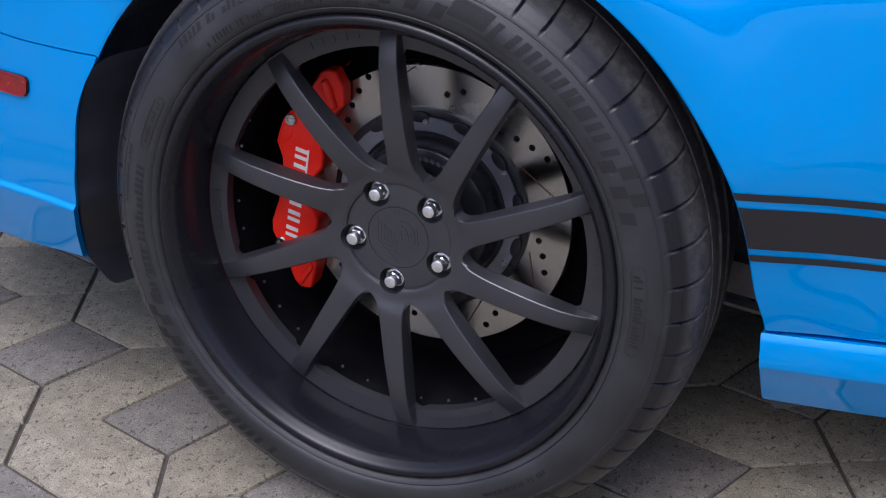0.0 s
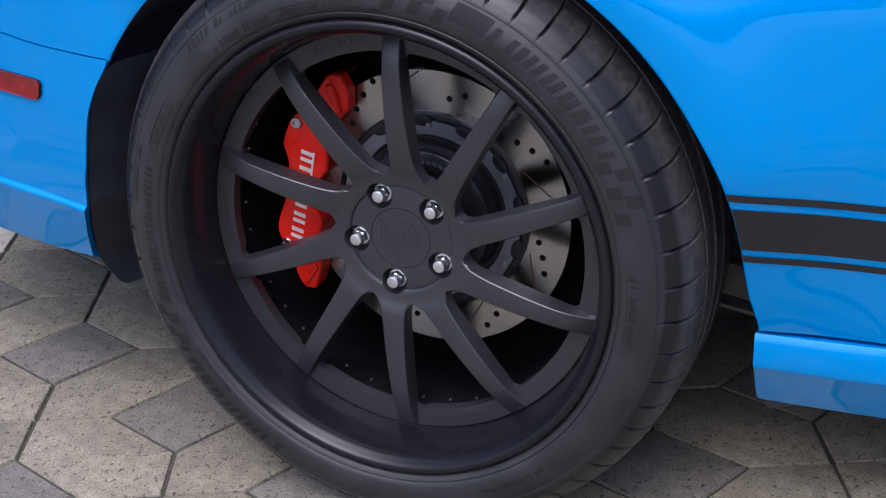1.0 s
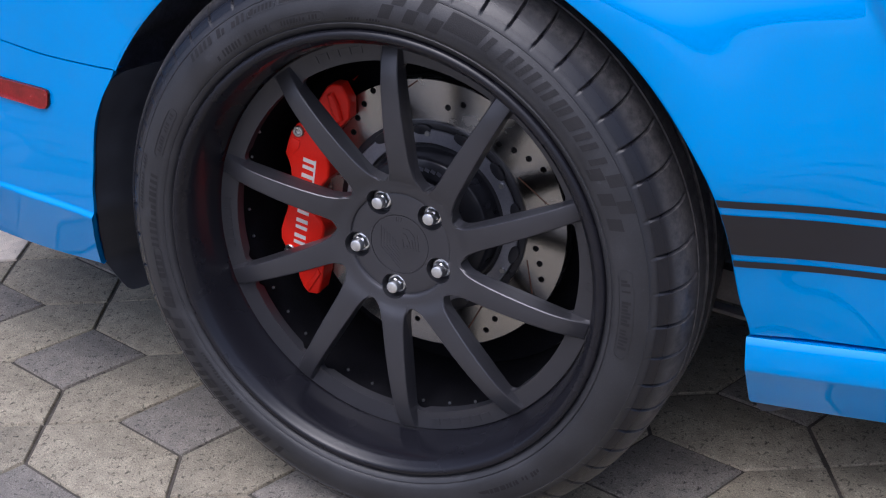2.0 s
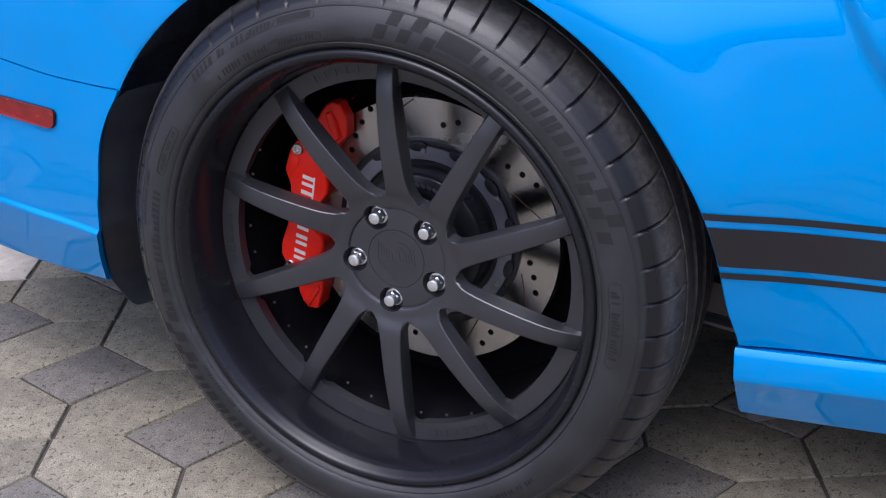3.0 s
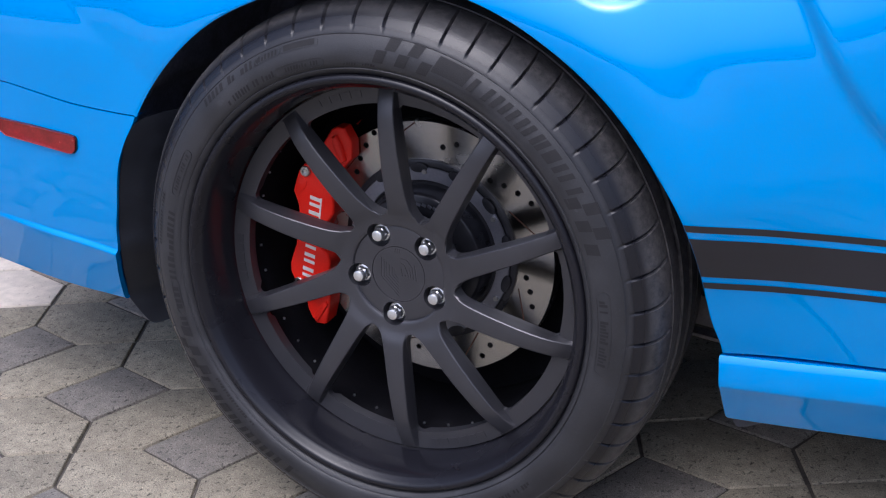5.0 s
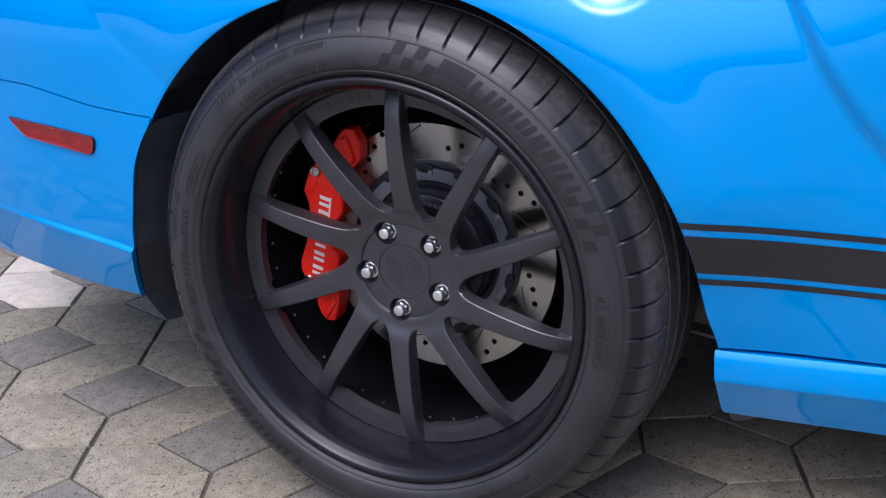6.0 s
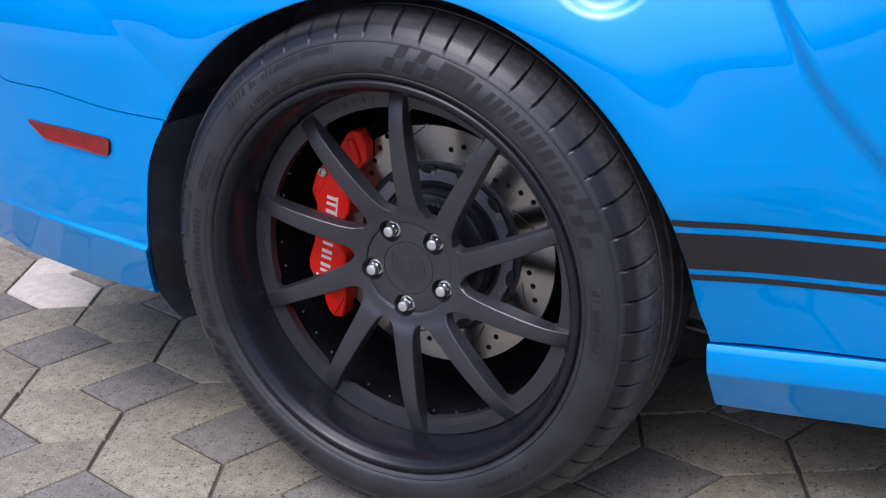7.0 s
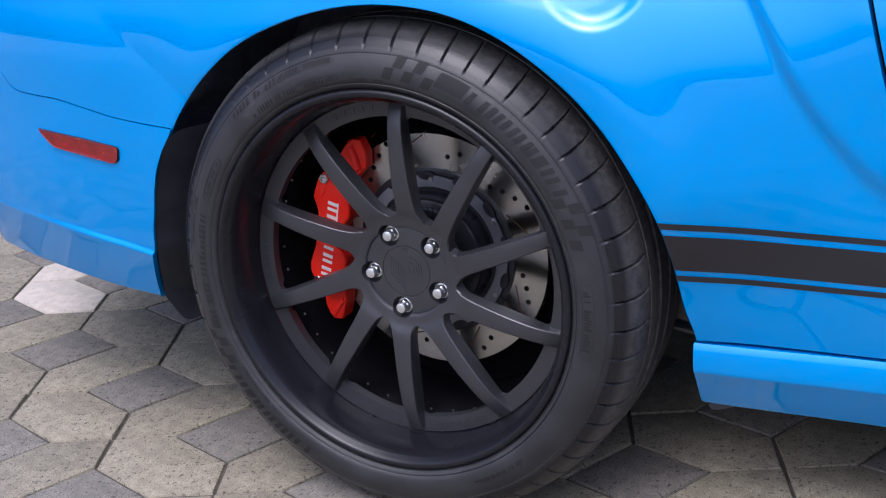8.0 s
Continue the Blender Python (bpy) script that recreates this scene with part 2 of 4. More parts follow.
def seam(x):
    """Height of the gap between quarter panel and rear bumper cover."""
    return curve(((-1.10, 0.80), (-0.80, 0.69), (-0.704, 0.607), (-0.686, 0.5886), (-0.6666, 0.5785), (-0.624, 0.5745), (-0.571, 0.5708), (-0.5115, 0.560), (-0.4563, 0.5487), (-0.4016, 0.5419), (-0.3393, 0.5366)), x)


def door_edge(z):
    return 0.625 + (0.697 - z) * 0.20


def quarter_panel():
    nu, nv = 240, 80
    rows = []
    corners = [(-1.10, 0.80), (-1.10, 0.98), (door_edge(0.98), 0.98), (door_edge(0.246), 0.246)]
    lengths = [0.20, 1.65, 0.76]
    total = sum(lengths)
    for i in range(nu + 1):
        u = i / nu
        deg = 150.1 - 160.9 * u
        r = lip_radius(deg)
        ix, iz = r * math.cos(radians(deg)), ARCH_Z + r * math.sin(radians(deg))
        d, k = u * total, 0
        while k < 2 and d > lengths[k]:
            d -= lengths[k]
            k += 1
        f = d / lengths[k]
        ox = corners[k][0] + (corners[k + 1][0] - corners[k][0]) * f
        oz = corners[k][1] + (corners[k + 1][1] - corners[k][1]) * f
        row = []
        for back, drop in ((0.020, 0.012), (0.010, 0.004), (0.004, 0.001), (0.0012, 0.0)):
            x, z = (r + drop) * math.cos(radians(deg)), ARCH_Z + (r + drop) * math.sin(radians(deg))
            row.append((x, side(x, z) + back, z))
        for j in range(nv + 1):
            v = (j / nv) ** 1.5
            v = 0.004 + 0.996 * v
            x, z = ix + (ox - ix) * v, iz + (oz - iz) * v
            if u < 0.25 and x < -0.3438:
                z += (seam(x) + 0.0009 - (0.535 + (-0.3438 - x) * 0.3505)) * (1 - u / 0.25) ** 2
            row.append((x, side(x, z), z))
        x, z = ox, oz
        row.append((x, side(x, z) + 0.02, z))
        rows.append(row)
    bm = grid(rows)
    # flanges turned in along the two gaps
    for end in (rows[0][9:-1], rows[-1][3:-1]):
        a = [bm.verts.new(p) for p in end]
        b = [bm.verts.new((p[0], p[1] + 0.03, p[2] - 0.001)) for p in end]
        for i in range(len(a) - 1):
            bm.faces.new((a[i], a[i + 1], b[i + 1], b[i]))
    return swell(part("quarter_panel", bm, PAINT, car, "glossy bright blue rear wing", 30))


def bumper_cover():
    edge = ((0.24, -0.454), (0.257, -0.4491), (0.2787, -0.4429), (0.3063, -0.4336), (0.3214, -0.4271), (0.348, -0.4179), (0.3785, -0.4115), (0.4042, -0.4035), (0.4666, -0.3866), (0.5014, -0.3692), (0.5314, -0.3484), (0.56, -0.335))
    foot = ((-1.10, 0.290), (-0.848, 0.281), (-0.703, 0.2744), (-0.627, 0.2696), (-0.525, 0.2618), (-0.449, 0.2572), (-0.3, 0.245))
    ridge = ((-1.10, 0.40), (-0.7084, 0.3733), (-0.6337, 0.3676), (-0.5549, 0.3593), (-0.4192, 0.3404), (-0.3, 0.32))
    rows = []
    n, m = 170, 100
    for i in range(n + 1):
        f = i / n
        xe = -0.40
        for _ in range(12):
            xe = curve(edge, curve(foot, xe) + (seam(xe) - curve(foot, xe)) * f)
        row = []
        for j in range(-2, m + 1):
            x = xe + (-1.08 - xe) * (max(j, 0) / m) ** 1.3
            z = curve(foot, x) + (seam(x) - 0.0009 - curve(foot, x)) * f
            over = z - curve(ridge, x)
            y = side(x, z) + 0.25 * max(-over, 0) - 0.0065 * (0.25 + 0.75 * smooth(x, -0.72, -0.50)) * (1 - smooth(over, -0.004, 0.004))
            if j < 0:
                y += 0.006 * -j
                x -= 0.0008 * -j
            row.append((x, y, z))
        rows.append(row)
    lip = [[(x, y + d, z + h) for x, y, z in rows[0]] for d, h in ((0.30, 0.01), (0.03, 0.0), (0.006, -0.004))]
    return part("bumper_cover", grid(lip + rows + [[(x, y + 0.02, z) for x, y, z in rows[-1]]]), PAINT, car, "glossy blue rear bumper cover", 40)


def sheet(name, x0, x1, low, high, lift, mat, nx=60, nz=6, label="", parent=None):
    """A thin sheet that follows the car's skin."""
    rows = []
    for i in range(nx + 1):
        row = []
        for j in range(nz + 1):
            g = j / nz
            a, b = x0(g), x1
            x = a + (b - a) * (i / nx) ** 1.4
            z = low(x) + (high(x) - low(x)) * g
            row.append((x, side(x, z) - lift, z))
        rows.append(row)
    return swell(part(name, grid(rows), mat, parent or car, label))


def lip_x(z):
    x = 0.40
    for _ in range(30):
        deg = math.degrees(math.atan2(z - ARCH_Z, x))
        r = lip_radius(deg)
        x = math.sqrt(max(r * r - (z - ARCH_Z) ** 2, 1e-6))
    return x


def stripes(parent):
    bands = ((0.4235, 0.4155), (0.4075, 0.3615), (0.3545, 0.3470))
    for top, bottom in bands:
        def low(x, b=bottom):
            return b - 0.046 * (x - 0.37)

        def high(x, b=top):
            return b - 0.046 * (x - 0.37)
        sheet("stripe", lambda g, a=bottom, b=top: lip_x(a + (b - a) * g) + 0.0012, door_edge(0.4) - 0.002, low, high, 0.0008, STRIPE, 50, 6, "satin black side stripe", parent)


def door():
    rows = []
    for i in range(41):
        row = []
        for j in range(61):
            low = 0.246 - 0.07 * (i / 40) ** 2
            z = low + (0.98 - low) * j / 60
            a = door_edge(z) + 0.005
            x = a + (1.65 - a) * (i / 40) ** 2
            row.append((x, side(x, z) + (0.015 if i == 0 else 0), z))
        rows.append(row)
    d = part("door", grid(rows), PAINT, car, "glossy blue door", 30)
    for top, bottom in ((0.4235, 0.4155), (0.4075, 0.3615), (0.3545, 0.3470)):
        sheet("stripe", lambda g: door_edge(0.4) + 0.008, 1.62, lambda x, b=bottom: b - 0.046 * (x - 0.37), lambda x, b=top: b - 0.046 * (x - 0.37), 0.001, STRIPE, 30, 6, "satin black side stripe", d)


def rocker_panel():
    # height below the gap (in parts of the full height), depth, and set-back of the end
    section = ((0.30, 0.060, 0.012), (0.15, 0.036, 0.009), (0.056, 0.0310, 0.006), (0.048, 0.0245, 0.004), (0.046, 0.0190, 0.002), (0.047, 0.0150, 0.0005), (0.075, 0.0135, 0.0), (0.110, 0.0119, 0.0), (0.150, 0.0108, 0.0), (0.21, 0.0101, 0.0),
               (0.30, 0.0097, -0.0005), (0.40, 0.0092, -0.0005), (0.425, 0.0100, -0.0005), (0.45, 0.0120, -0.0003), (0.70, 0.0290, -0.0015), (0.96, 0.0455, -0.002), (1.0, 0.049, 0.0), (1.0, 0.09, 0.0))
    rows = []
    for i in range(43):
        row = []
        for f, y, dx in section:
            g = max(i - 2, 0) / 40
            inset = (0.0045, 0.0012, 0.0)[min(i, 2)]
            x = 0.4005 + dx + (1.65 - 0.4) * g - (0.002 if i == 0 else 0) + inset
            top, bottom = 0.2608 - 0.046 * (x - 0.4), 0.1575 - 0.072 * (x - 0.4)
            row.append((x, y + 0.010 * smooth(x, 0.4, 0.66) + (0.03 if i == 0 else 0.0 if i > 1 else 0.004), top + (bottom - top) * f))
        rows.append(row)
    return part("rocker_panel", grid(rows), PAINT, car, "glossy blue sill skirt", 40)


def side_marker():
    pts = ((-0.6252, 0.5219), (-0.6201, 0.5151), (-0.6032, 0.5013), (-0.5914, 0.4952), (-0.5291, 0.4875), (-0.4715, 0.4791), (-0.4632, 0.4796), (-0.4573, 0.4853), (-0.4543, 0.4993), (-0.4568, 0.5034), (-0.4656, 0.5055), (-0.5348, 0.5144))
    cx, cz = -0.535, 0.499

    def plate(grow, out, back):
        bm = bmesh.new()
        rings = []
        for shrink, y in ((1.0, back), (1.0, out + 0.001), (0.97, out)):
            rings.append([bm.verts.new((cx + (x - cx) * (grow * shrink), side(cx + (x - cx) * grow, z) - y, cz + (z - cz) * (grow * shrink if shrink == 1 else grow * 0.90))) for x, z in pts])
        for a, b in zip(rings, rings[1:]):
            for i in range(len(a)):
                k = (i + 1) % len(a)
                bm.faces.new((a[i], a[k], b[k], b[i]))
        bm.faces.new(rings[-1])
        return bm
    lamp = part("side_marker", plate(1.006, 0.0014, -0.01), BEZEL, car, "dark bezel of the side marker lamp")
    part("lens", plate(0.985, 0.0036, -0.01), LENS, lamp, "dark red side marker lens")


def mud_flap():
    """A stiff sheet hanging behind the bumper's edge, its outer bottom corner cut off."""
    deep = ((0.20, 0.050), (0.255, 0.050), (0.2787, 0.039), (0.3061, 0.0252), (0.3214, 0.0173), (0.348, 0.0075), (0.3785, 0.003), (0.4042, -0.001), (0.45, -0.006), (0.50, -0.0105), (0.52, -0.010), (0.532, -0.006))
    along = ((0.20, -0.4495), (0.255, -0.4480), (0.2787, -0.4395), (0.3061, -0.4305), (0.3214, -0.424), (0.348, -0.4149), (0.3785, -0.4085), (0.4042, -0.4005), (0.45, -0.387), (0.50, -0.366), (0.535, -0.346))
    hem = ((0.0, 0.2530), (0.0056, 0.2414), (0.015, 0.2245), (0.0247, 0.2092), (0.0317, 0.2040), (0.0434, 0.2026), (0.2, 0.205))
    front, back = [], []
    for i in range(25):
        d = 0.2 * (i / 24) ** 1.5
        foot = curve(hem, d)
        head = 0.532 - 0.012 * math.exp(-d / 0.006)
        col = []
        for k in range(37):
            z = foot + (head - foot) * k / 36
            col.append((curve(along, z) + 0.5 * d, curve(deep, z) + 0.866 * d, z))
        front.append(col)
        back.append([(x - 0.0035, y + 0.002, z) for x, y, z in col])
    rows = [f + b[::-1] for f, b in zip(front, back)]
    bm = grid(rows, True)
    return part("mud_flap", bm, FLAP, car, "scuffed black plastic mud flap", 50)


def wheel_well():
    rows = []
    for i in range(81):
        deg = 176 - 188 * i / 80
        r = (0.41 if 20 < deg < 150 else 0.43) + 0.006 * math.sin(i * 0.9)
        x, z = r * math.cos(radians(deg)), ARCH_Z + r * math.sin(radians(deg))
        rim_y = 0.022 - curve(FLARE_OUT, deg)
        rows.append([(x * k, y, ARCH_Z + (z - ARCH_Z) * k) for y, k in ((rim_y, 1.0), (0.05, 1.03), (0.15, 1.03), (0.34, 1.03), (0.36, 0.9), (0.365, 0.5), (0.365, 0.1))])
    part("wheel_well", grid(rows), LINER, car, "black felted wheel arch liner", 60)
    # the inner sill with its pale bottom flange
    for name, low, high, y, mat, label in (("sill_beam", 0.203, 0.246, 0.205, SILL, "dusty grey inner sill"), ("sill_flange", 0.189, 0.1945, 0.196, SILL, "pale flange of the inner sill")):
        beam = prism(((0.30, low + 0.012), (0.62, low - 0.06), (0.62, high - 0.06), (0.30, high + 0.012)), 0.02, 0.002)
        bmesh.ops.translate(beam, vec=(0, y, 0), verts=beam.verts)
        part(name, beam, mat, car, label)


def shell():
    """The plain rest of the car, which shades the ground."""
    xs = [1.6 - 2.66 * k / 40 for k in range(41)]
    far = [(x, 1.86 - side(x, 0.55), 0.16 if x > -0.6 else 0.30) for x in xs] + [(-1.10, 1.5, 0.34), (-1.10, 0.4, 0.34)]
    bm = grid([[(x, y, low + (0.98 - low) * f) for x, y, low in far] for f in (0.0, 0.5, 1.0)])
    part("far_side", bm, PAINT, car, "blue far side and tail of the body")
    near = [(x, side(x, 0.98)) for x in xs]
    ring = near + [(-1.10, 0.5), (-1.10, 1.36)] + [(x, 1.86 - y) for x, y in reversed(near)]
    levels = [[(x, y, 0.979) for x, y in ring], [(x * 0.985, 0.93 + (y - 0.93) * 0.95, 0.995) for x, y in ring]]
    bm = grid(levels, True)
    bm.faces.new([bm.verts.new(p) for p in levels[-1]])
    part("boot_lid", bm, PAINT, car, "blue upper body and boot")
    roof = []
    for z, x0, y0 in ((0.99, -0.35, 0.20), (1.20, 0.05, 0.30), (1.33, 0.40, 0.38), (1.37, 0.60, 0.50)):
        roof.append([(x0, y0, z), (1.6, y0, z), (1.6, 1.86 - y0, z), (x0, 1.86 - y0, z)])
    bm = grid(roof, True)
    bm.faces.new([bm.verts.new(p) for p in roof[-1]])
    part("cabin_roof", bm, PAINT, car, "blue roof over the cabin")
    pans = [[(x0, y0, z), (x1, y0, z), (x1, y1, z), (x0, y1, z)] for x0, x1, y0, y1, z in ((-1.0, -0.44, 0.26, 1.75, 0.31), (-0.44, 0.43, 0.37, 1.80, 0.26), (0.43, 1.6, 0.09, 1.82, 0.19))]
    # upright plates added behind the sill gap and at the front to block light
    pans += [[(0.43, 0.085, 0.19), (1.62, 0.085, 0.19), (1.62, 0.12, 0.92), (0.43, 0.12, 0.92)], [(1.62, 0.05, 0.12), (1.62, 1.8, 0.12), (1.62, 1.8, 1.38), (1.62, 0.05, 1.38)]]
    # plates added as far wheel and sill close the view under the car
    pans += [[(x0, y, z0), (x1, y, z0), (x1, y, z1), (x0, y, z1)] for x0, x1, y, z0, z1 in ((-0.33, 0.33, 1.62, 0.0, 0.5), (0.33, 1.6, 1.76, 0.10, 0.3))]
    for pan in pans:
        bm = bmesh.new()
        bm.faces.new([bm.verts.new(p) for p in pan])
        bmesh.ops.solidify(bm, geom=bm.faces[:], thickness=0.003)
        part("underbody", bm, UNDER, car, "added dark plate closing the car's underside and inside against light")


def sill_end():
    """A soft black flap under the skirt's rear end."""
    bm = prism(((0.4045, 0.163), (0.4060, 0.150), (0.411, 0.1445), (0.422, 0.1455), (0.440, 0.152), (0.446, 0.165)), 0.010, 0.002)
    bmesh.ops.translate(bm, vec=(0, 0.052, 0), verts=bm.verts)
    part("sill_flap", bm, FLAP, car, "black rubber flap under the skirt")


sill_end()
quarter = quarter_panel()
bumper_cover()
stripes(quarter)
door()
rocker_panel()
side_marker()
mud_flap()
wheel_well()
shell()

# ---- wheel ----
SPOKE_DEG = 90.0
SPOKE_OFF = ((0.07, 0.0142), (0.08, 0.0135), (0.09, 0.0127), (0.11, 0.0112), (0.15, 0.0093), (0.20, 0.0074), (0.24, 0.0060))
NUT_DEG, NUT_R = 114.2, 0.0555


def revolve(profile, n, name, mat, parent, label="", angle=40.0, closed=False):
    rows = []
    for k in range(n):
        a = 2 * math.pi * k / n
        rows.append([(r * math.cos(a), y, r * math.sin(a)) for y, r in profile])
    return part(name, grid(rows + rows[:1], closed), mat, parent, label, angle)


def weld(ob):
    bm = bmesh.new()
    bm.from_mesh(ob.data)
    bmesh.ops.remove_doubles(bm, verts=bm.verts, dist=1e-5)
    bmesh.ops.recalc_face_normals(bm, faces=bm.faces)
    bm.to_mesh(ob.data)
    bm.free()
    return ob


LIP_PROFILE = ((0.0135, 0.2415), (0.0135, 0.2424), (0.0075, 0.2432), (0.0075, 0.2446), (0.004, 0.2452),
               (-0.004, 0.2458), (-0.020, 0.2474), (-0.036, 0.2496), (-0.046, 0.2516), (-0.0525, 0.2537), (-0.0570, 0.2560), (-0.0605, 0.2590), (-0.0635, 0.2605), (-0.0655, 0.2630), (-0.0660, 0.2660),
               (-0.0650, 0.2690), (-0.0625, 0.2708), (-0.0590, 0.2715), (-0.0540, 0.2715), (-0.050, 0.268), (-0.045, 0.260), (0.05, 0.25))
rim = weld(revolve(LIP_PROFILE, 180, "wheel_rim", LIP, car, "deep-dish black wheel rim with a polished black lip", 50))
rim.matrix_local = AXLE
weld(revolve(((0.200, 0.262), (0.196, 0.236), (0.150, 0.232), (0.080, 0.228), (0.030, 0.2325), (0.0130, 0.2420), (0.0130, 0.2550), (0.2, 0.2625)), 120, "barrel", BARREL, rim, "matt black inner barrel", 40))
# dished plate added to stop light from behind entering the barrel
weld(revolve(((0.150, 0.0), (0.150, 0.05), (0.135, 0.08), (0.135, 0.16), (0.150, 0.19), (0.160, 0.2275)), 96, "brake_shield", BARREL, rim, "added black plate that keeps light out of the barrel", 40))


def spoke_mesh():
    """One tenth of the wheel's centre: a spoke with its share of hub and outer ring."""
    stations = [(r, 1.0) for r in (0.0744, 0.076, 0.078, 0.0800, 0.0803, 0.081, 0.0822, 0.084, 0.0865, 0.0895, 0.093, 0.097, 0.102, 0.110, 0.120, 0.132, 0.145, 0.160, 0.175, 0.190, 0.203,
                                     0.2095, 0.2115, 0.2130, 0.2145, 0.2160, 0.2175, 0.2187, 0.2196, 0.2200)]
    stations += [(0.2200, k / 8) for k in range(7, 0, -1)]
    stations += [(r, 0.0) for r in (0.2200, 0.2204, 0.2225, 0.225, 0.228, 0.231, 0.234, 0.2370, 0.2392, 0.2406, 0.2414, 0.2419, 0.2432)]
    rows = []
    for r, share in stations:
        ring = share < 1
        mid = radians(SPOKE_DEG) - math.asin(curve(SPOKE_OFF, r) / r)
        half = r * math.pi / 10
        s = curve(((0.06, 0.0235), (0.080, 0.0195), (0.09, 0.0170), (0.10, 0.0155), (0.11, 0.0147), (0.15, 0.0134), (0.20, 0.0119), (0.24, 0.0116)), r)
        u = min(max((r - 0.080) / 0.011, 0), 1)
        bend = max(r - 0.2120, 0)
        corner = 0.008 - math.sqrt(max(0.008 ** 2 - bend ** 2, 0))
        hole = share * max(half - s - corner, 0.004) * math.sqrt(1 - (1 - u) ** 2)
        full = half - hole
        face = curve(((0.070, -0.0021), (0.0746, -0.0028), (0.080, -0.0042), (0.095, -0.0090), (0.12, -0.0130), (0.15, -0.0150), (0.18, -0.0145), (0.205, -0.0118), (0.225, -0.0060), (0.2410, 0.0010), (0.2430, 0.0026)), r)
        if r >= 0.2418:
            face = 0.0032
        inner = smooth(r, 0.078, 0.092)
        level = smooth(r, 0.082, 0.115)
        base = (face + 0.0028 * inner) * (1 - level) + 0.0034 * level
        base = max(base, face + 0.0001)
        back = max(face + 0.020, 0.010) if not ring else 0.018
        edge = 0.0021 * inner if r < 0.2418 else 0.0
        shoulder = min(s, full)
        pts = []
        for sign in (-1, 1):
            low = min(full, shoulder + 0.0016 * inner)
            col = [(full, back)] + [(full + (low - full) * k / 5, base) for k in range(6)] + [(shoulder - edge * 0.5, face + edge * 0.5), (shoulder - edge, face), (shoulder * 0.5, face - 0.0006 * inner)]
            pts.append([(sign * q, y) for q, y in col])
        line = pts[0] + [(0.0, face - 0.0008 * inner)] + pts[1][::-1]
        # at full width the shares of hub and ring meet their neighbours in one level line
        row = []
        for q, y in line:
            a = mid + q / r
            row.append((r * math.cos(a), y, r * math.sin(a)))
        rows.append(row)
    return grid(rows)


spoke = part("spoke", spoke_mesh(), SATIN, rim, "curved satin black spoke", 19)
for k in range(1, 10):
    again(spoke, Matrix.Rotation(radians(36 * k), 4, "Y"))


def cut(ob, cutter, angle=30.0):
    """Takes the cutter's bmesh out of a solid mesh object."""
    me = bpy.data.meshes.new("cutter")
    cutter.to_mesh(me)
    cutter.free()
    tool = new("cutter", me)
    tool.parent = ob.parent
    mod = ob.modifiers.new("holes", "BOOLEAN")
    mod.operation, mod.object, mod.solver = "DIFFERENCE", tool, "EXACT"
    made = bpy.data.meshes.new_from_object(ob.evaluated_get(bpy.context.evaluated_depsgraph_get()))
    ob.modifiers.clear()
    ob.data = made
    bpy.data.objects.remove(tool)
    made.shade_smooth()
    made.set_sharp_from_angle(angle=radians(angle))


def hub_disc():
    """The centre disc in its recess, with a deep pocket for each nut."""
    profile = ((0.03, 0.0), (0.0016, 0.0), (0.0016, 0.0360), (0.0023, 0.0363), (0.0023, 0.0371), (0.0013, 0.0374), (0.0016, 0.060), (0.0020, 0.0626), (0.0022, 0.0630), (-0.0003, 0.0642), (-0.0012, 0.0655), (-0.0018, 0.069), (-0.0028, 0.0746), (0.03, 0.0746), (0.03, 0.0))
    ob = weld(revolve(profile, 160, "hub_disc", SATIN, rim, "satin black hub with an embossed round centre cap", 25))
    pockets = bmesh.new()
    for k in range(5):
        a = radians(NUT_DEG + 72 * k)
        bmesh.ops.create_cone(pockets, cap_ends=True, segments=40, radius1=0.0160, radius2=0.0150, depth=0.05, matrix=Matrix.Translation((NUT_R * math.cos(a), -0.008, NUT_R * math.sin(a))) @ Matrix.Rotation(math.pi / 2, 4, "X"))
    cut(ob, pockets, 25)
    return ob


def emblem():
    """Nested angular ridges, standing for the embossed sign."""
    bm = bmesh.new()

    def bar(x0, z0, x1, z1, w=0.0011):
        d = Vector((x1 - x0, z1 - z0))
        nrm = Vector((-d.y, d.x)).normalized() * w / 2
        q = [(x0 + nrm.x, z0 + nrm.y), (x1 + nrm.x, z1 + nrm.y), (x1 - nrm.x, z1 - nrm.y), (x0 - nrm.x, z0 - nrm.y)]
        top = [bm.verts.new((x, 0.0011, z)) for x, z in q]
        low = [bm.verts.new((x, 0.0022, z)) for x, z in q]
        bm.faces.new(top)
        for i in range(4):
            bm.faces.new((top[i], top[(i + 1) % 4], low[(i + 1) % 4], low[i]))
    # nested chevrons below, slanted bars above, a short hook on one side
    for k in range(6):
        f = 1.0 - 0.155 * k
        pts = [(-0.0235 * f, 0.020 - 0.003 * k), (-0.0250 * f, -0.006 * f), (-0.001, -0.031 * f), (0.0240 * f, -0.006 * f), (0.0225 * f, 0.014 - 0.0035 * k)]
        if k % 2:
            pts += [(0.0150 * f, 0.022 - 0.003 * k), (0.004, 0.0235 - 0.003 * k)]
        for p, q in zip(pts, pts[1:]):
            bar(*p, *q, 0.0009)
    for x in (-0.004, -0.001, 0.002):
        bar(x, 0.0285, x + 0.001, 0.0335, 0.0008)
    return bm


hub_disc()
part("emblem", emblem(), SATIN, rim, "low embossed angular emblem").matrix_local = Matrix.Rotation(radians(2), 4, "Y")


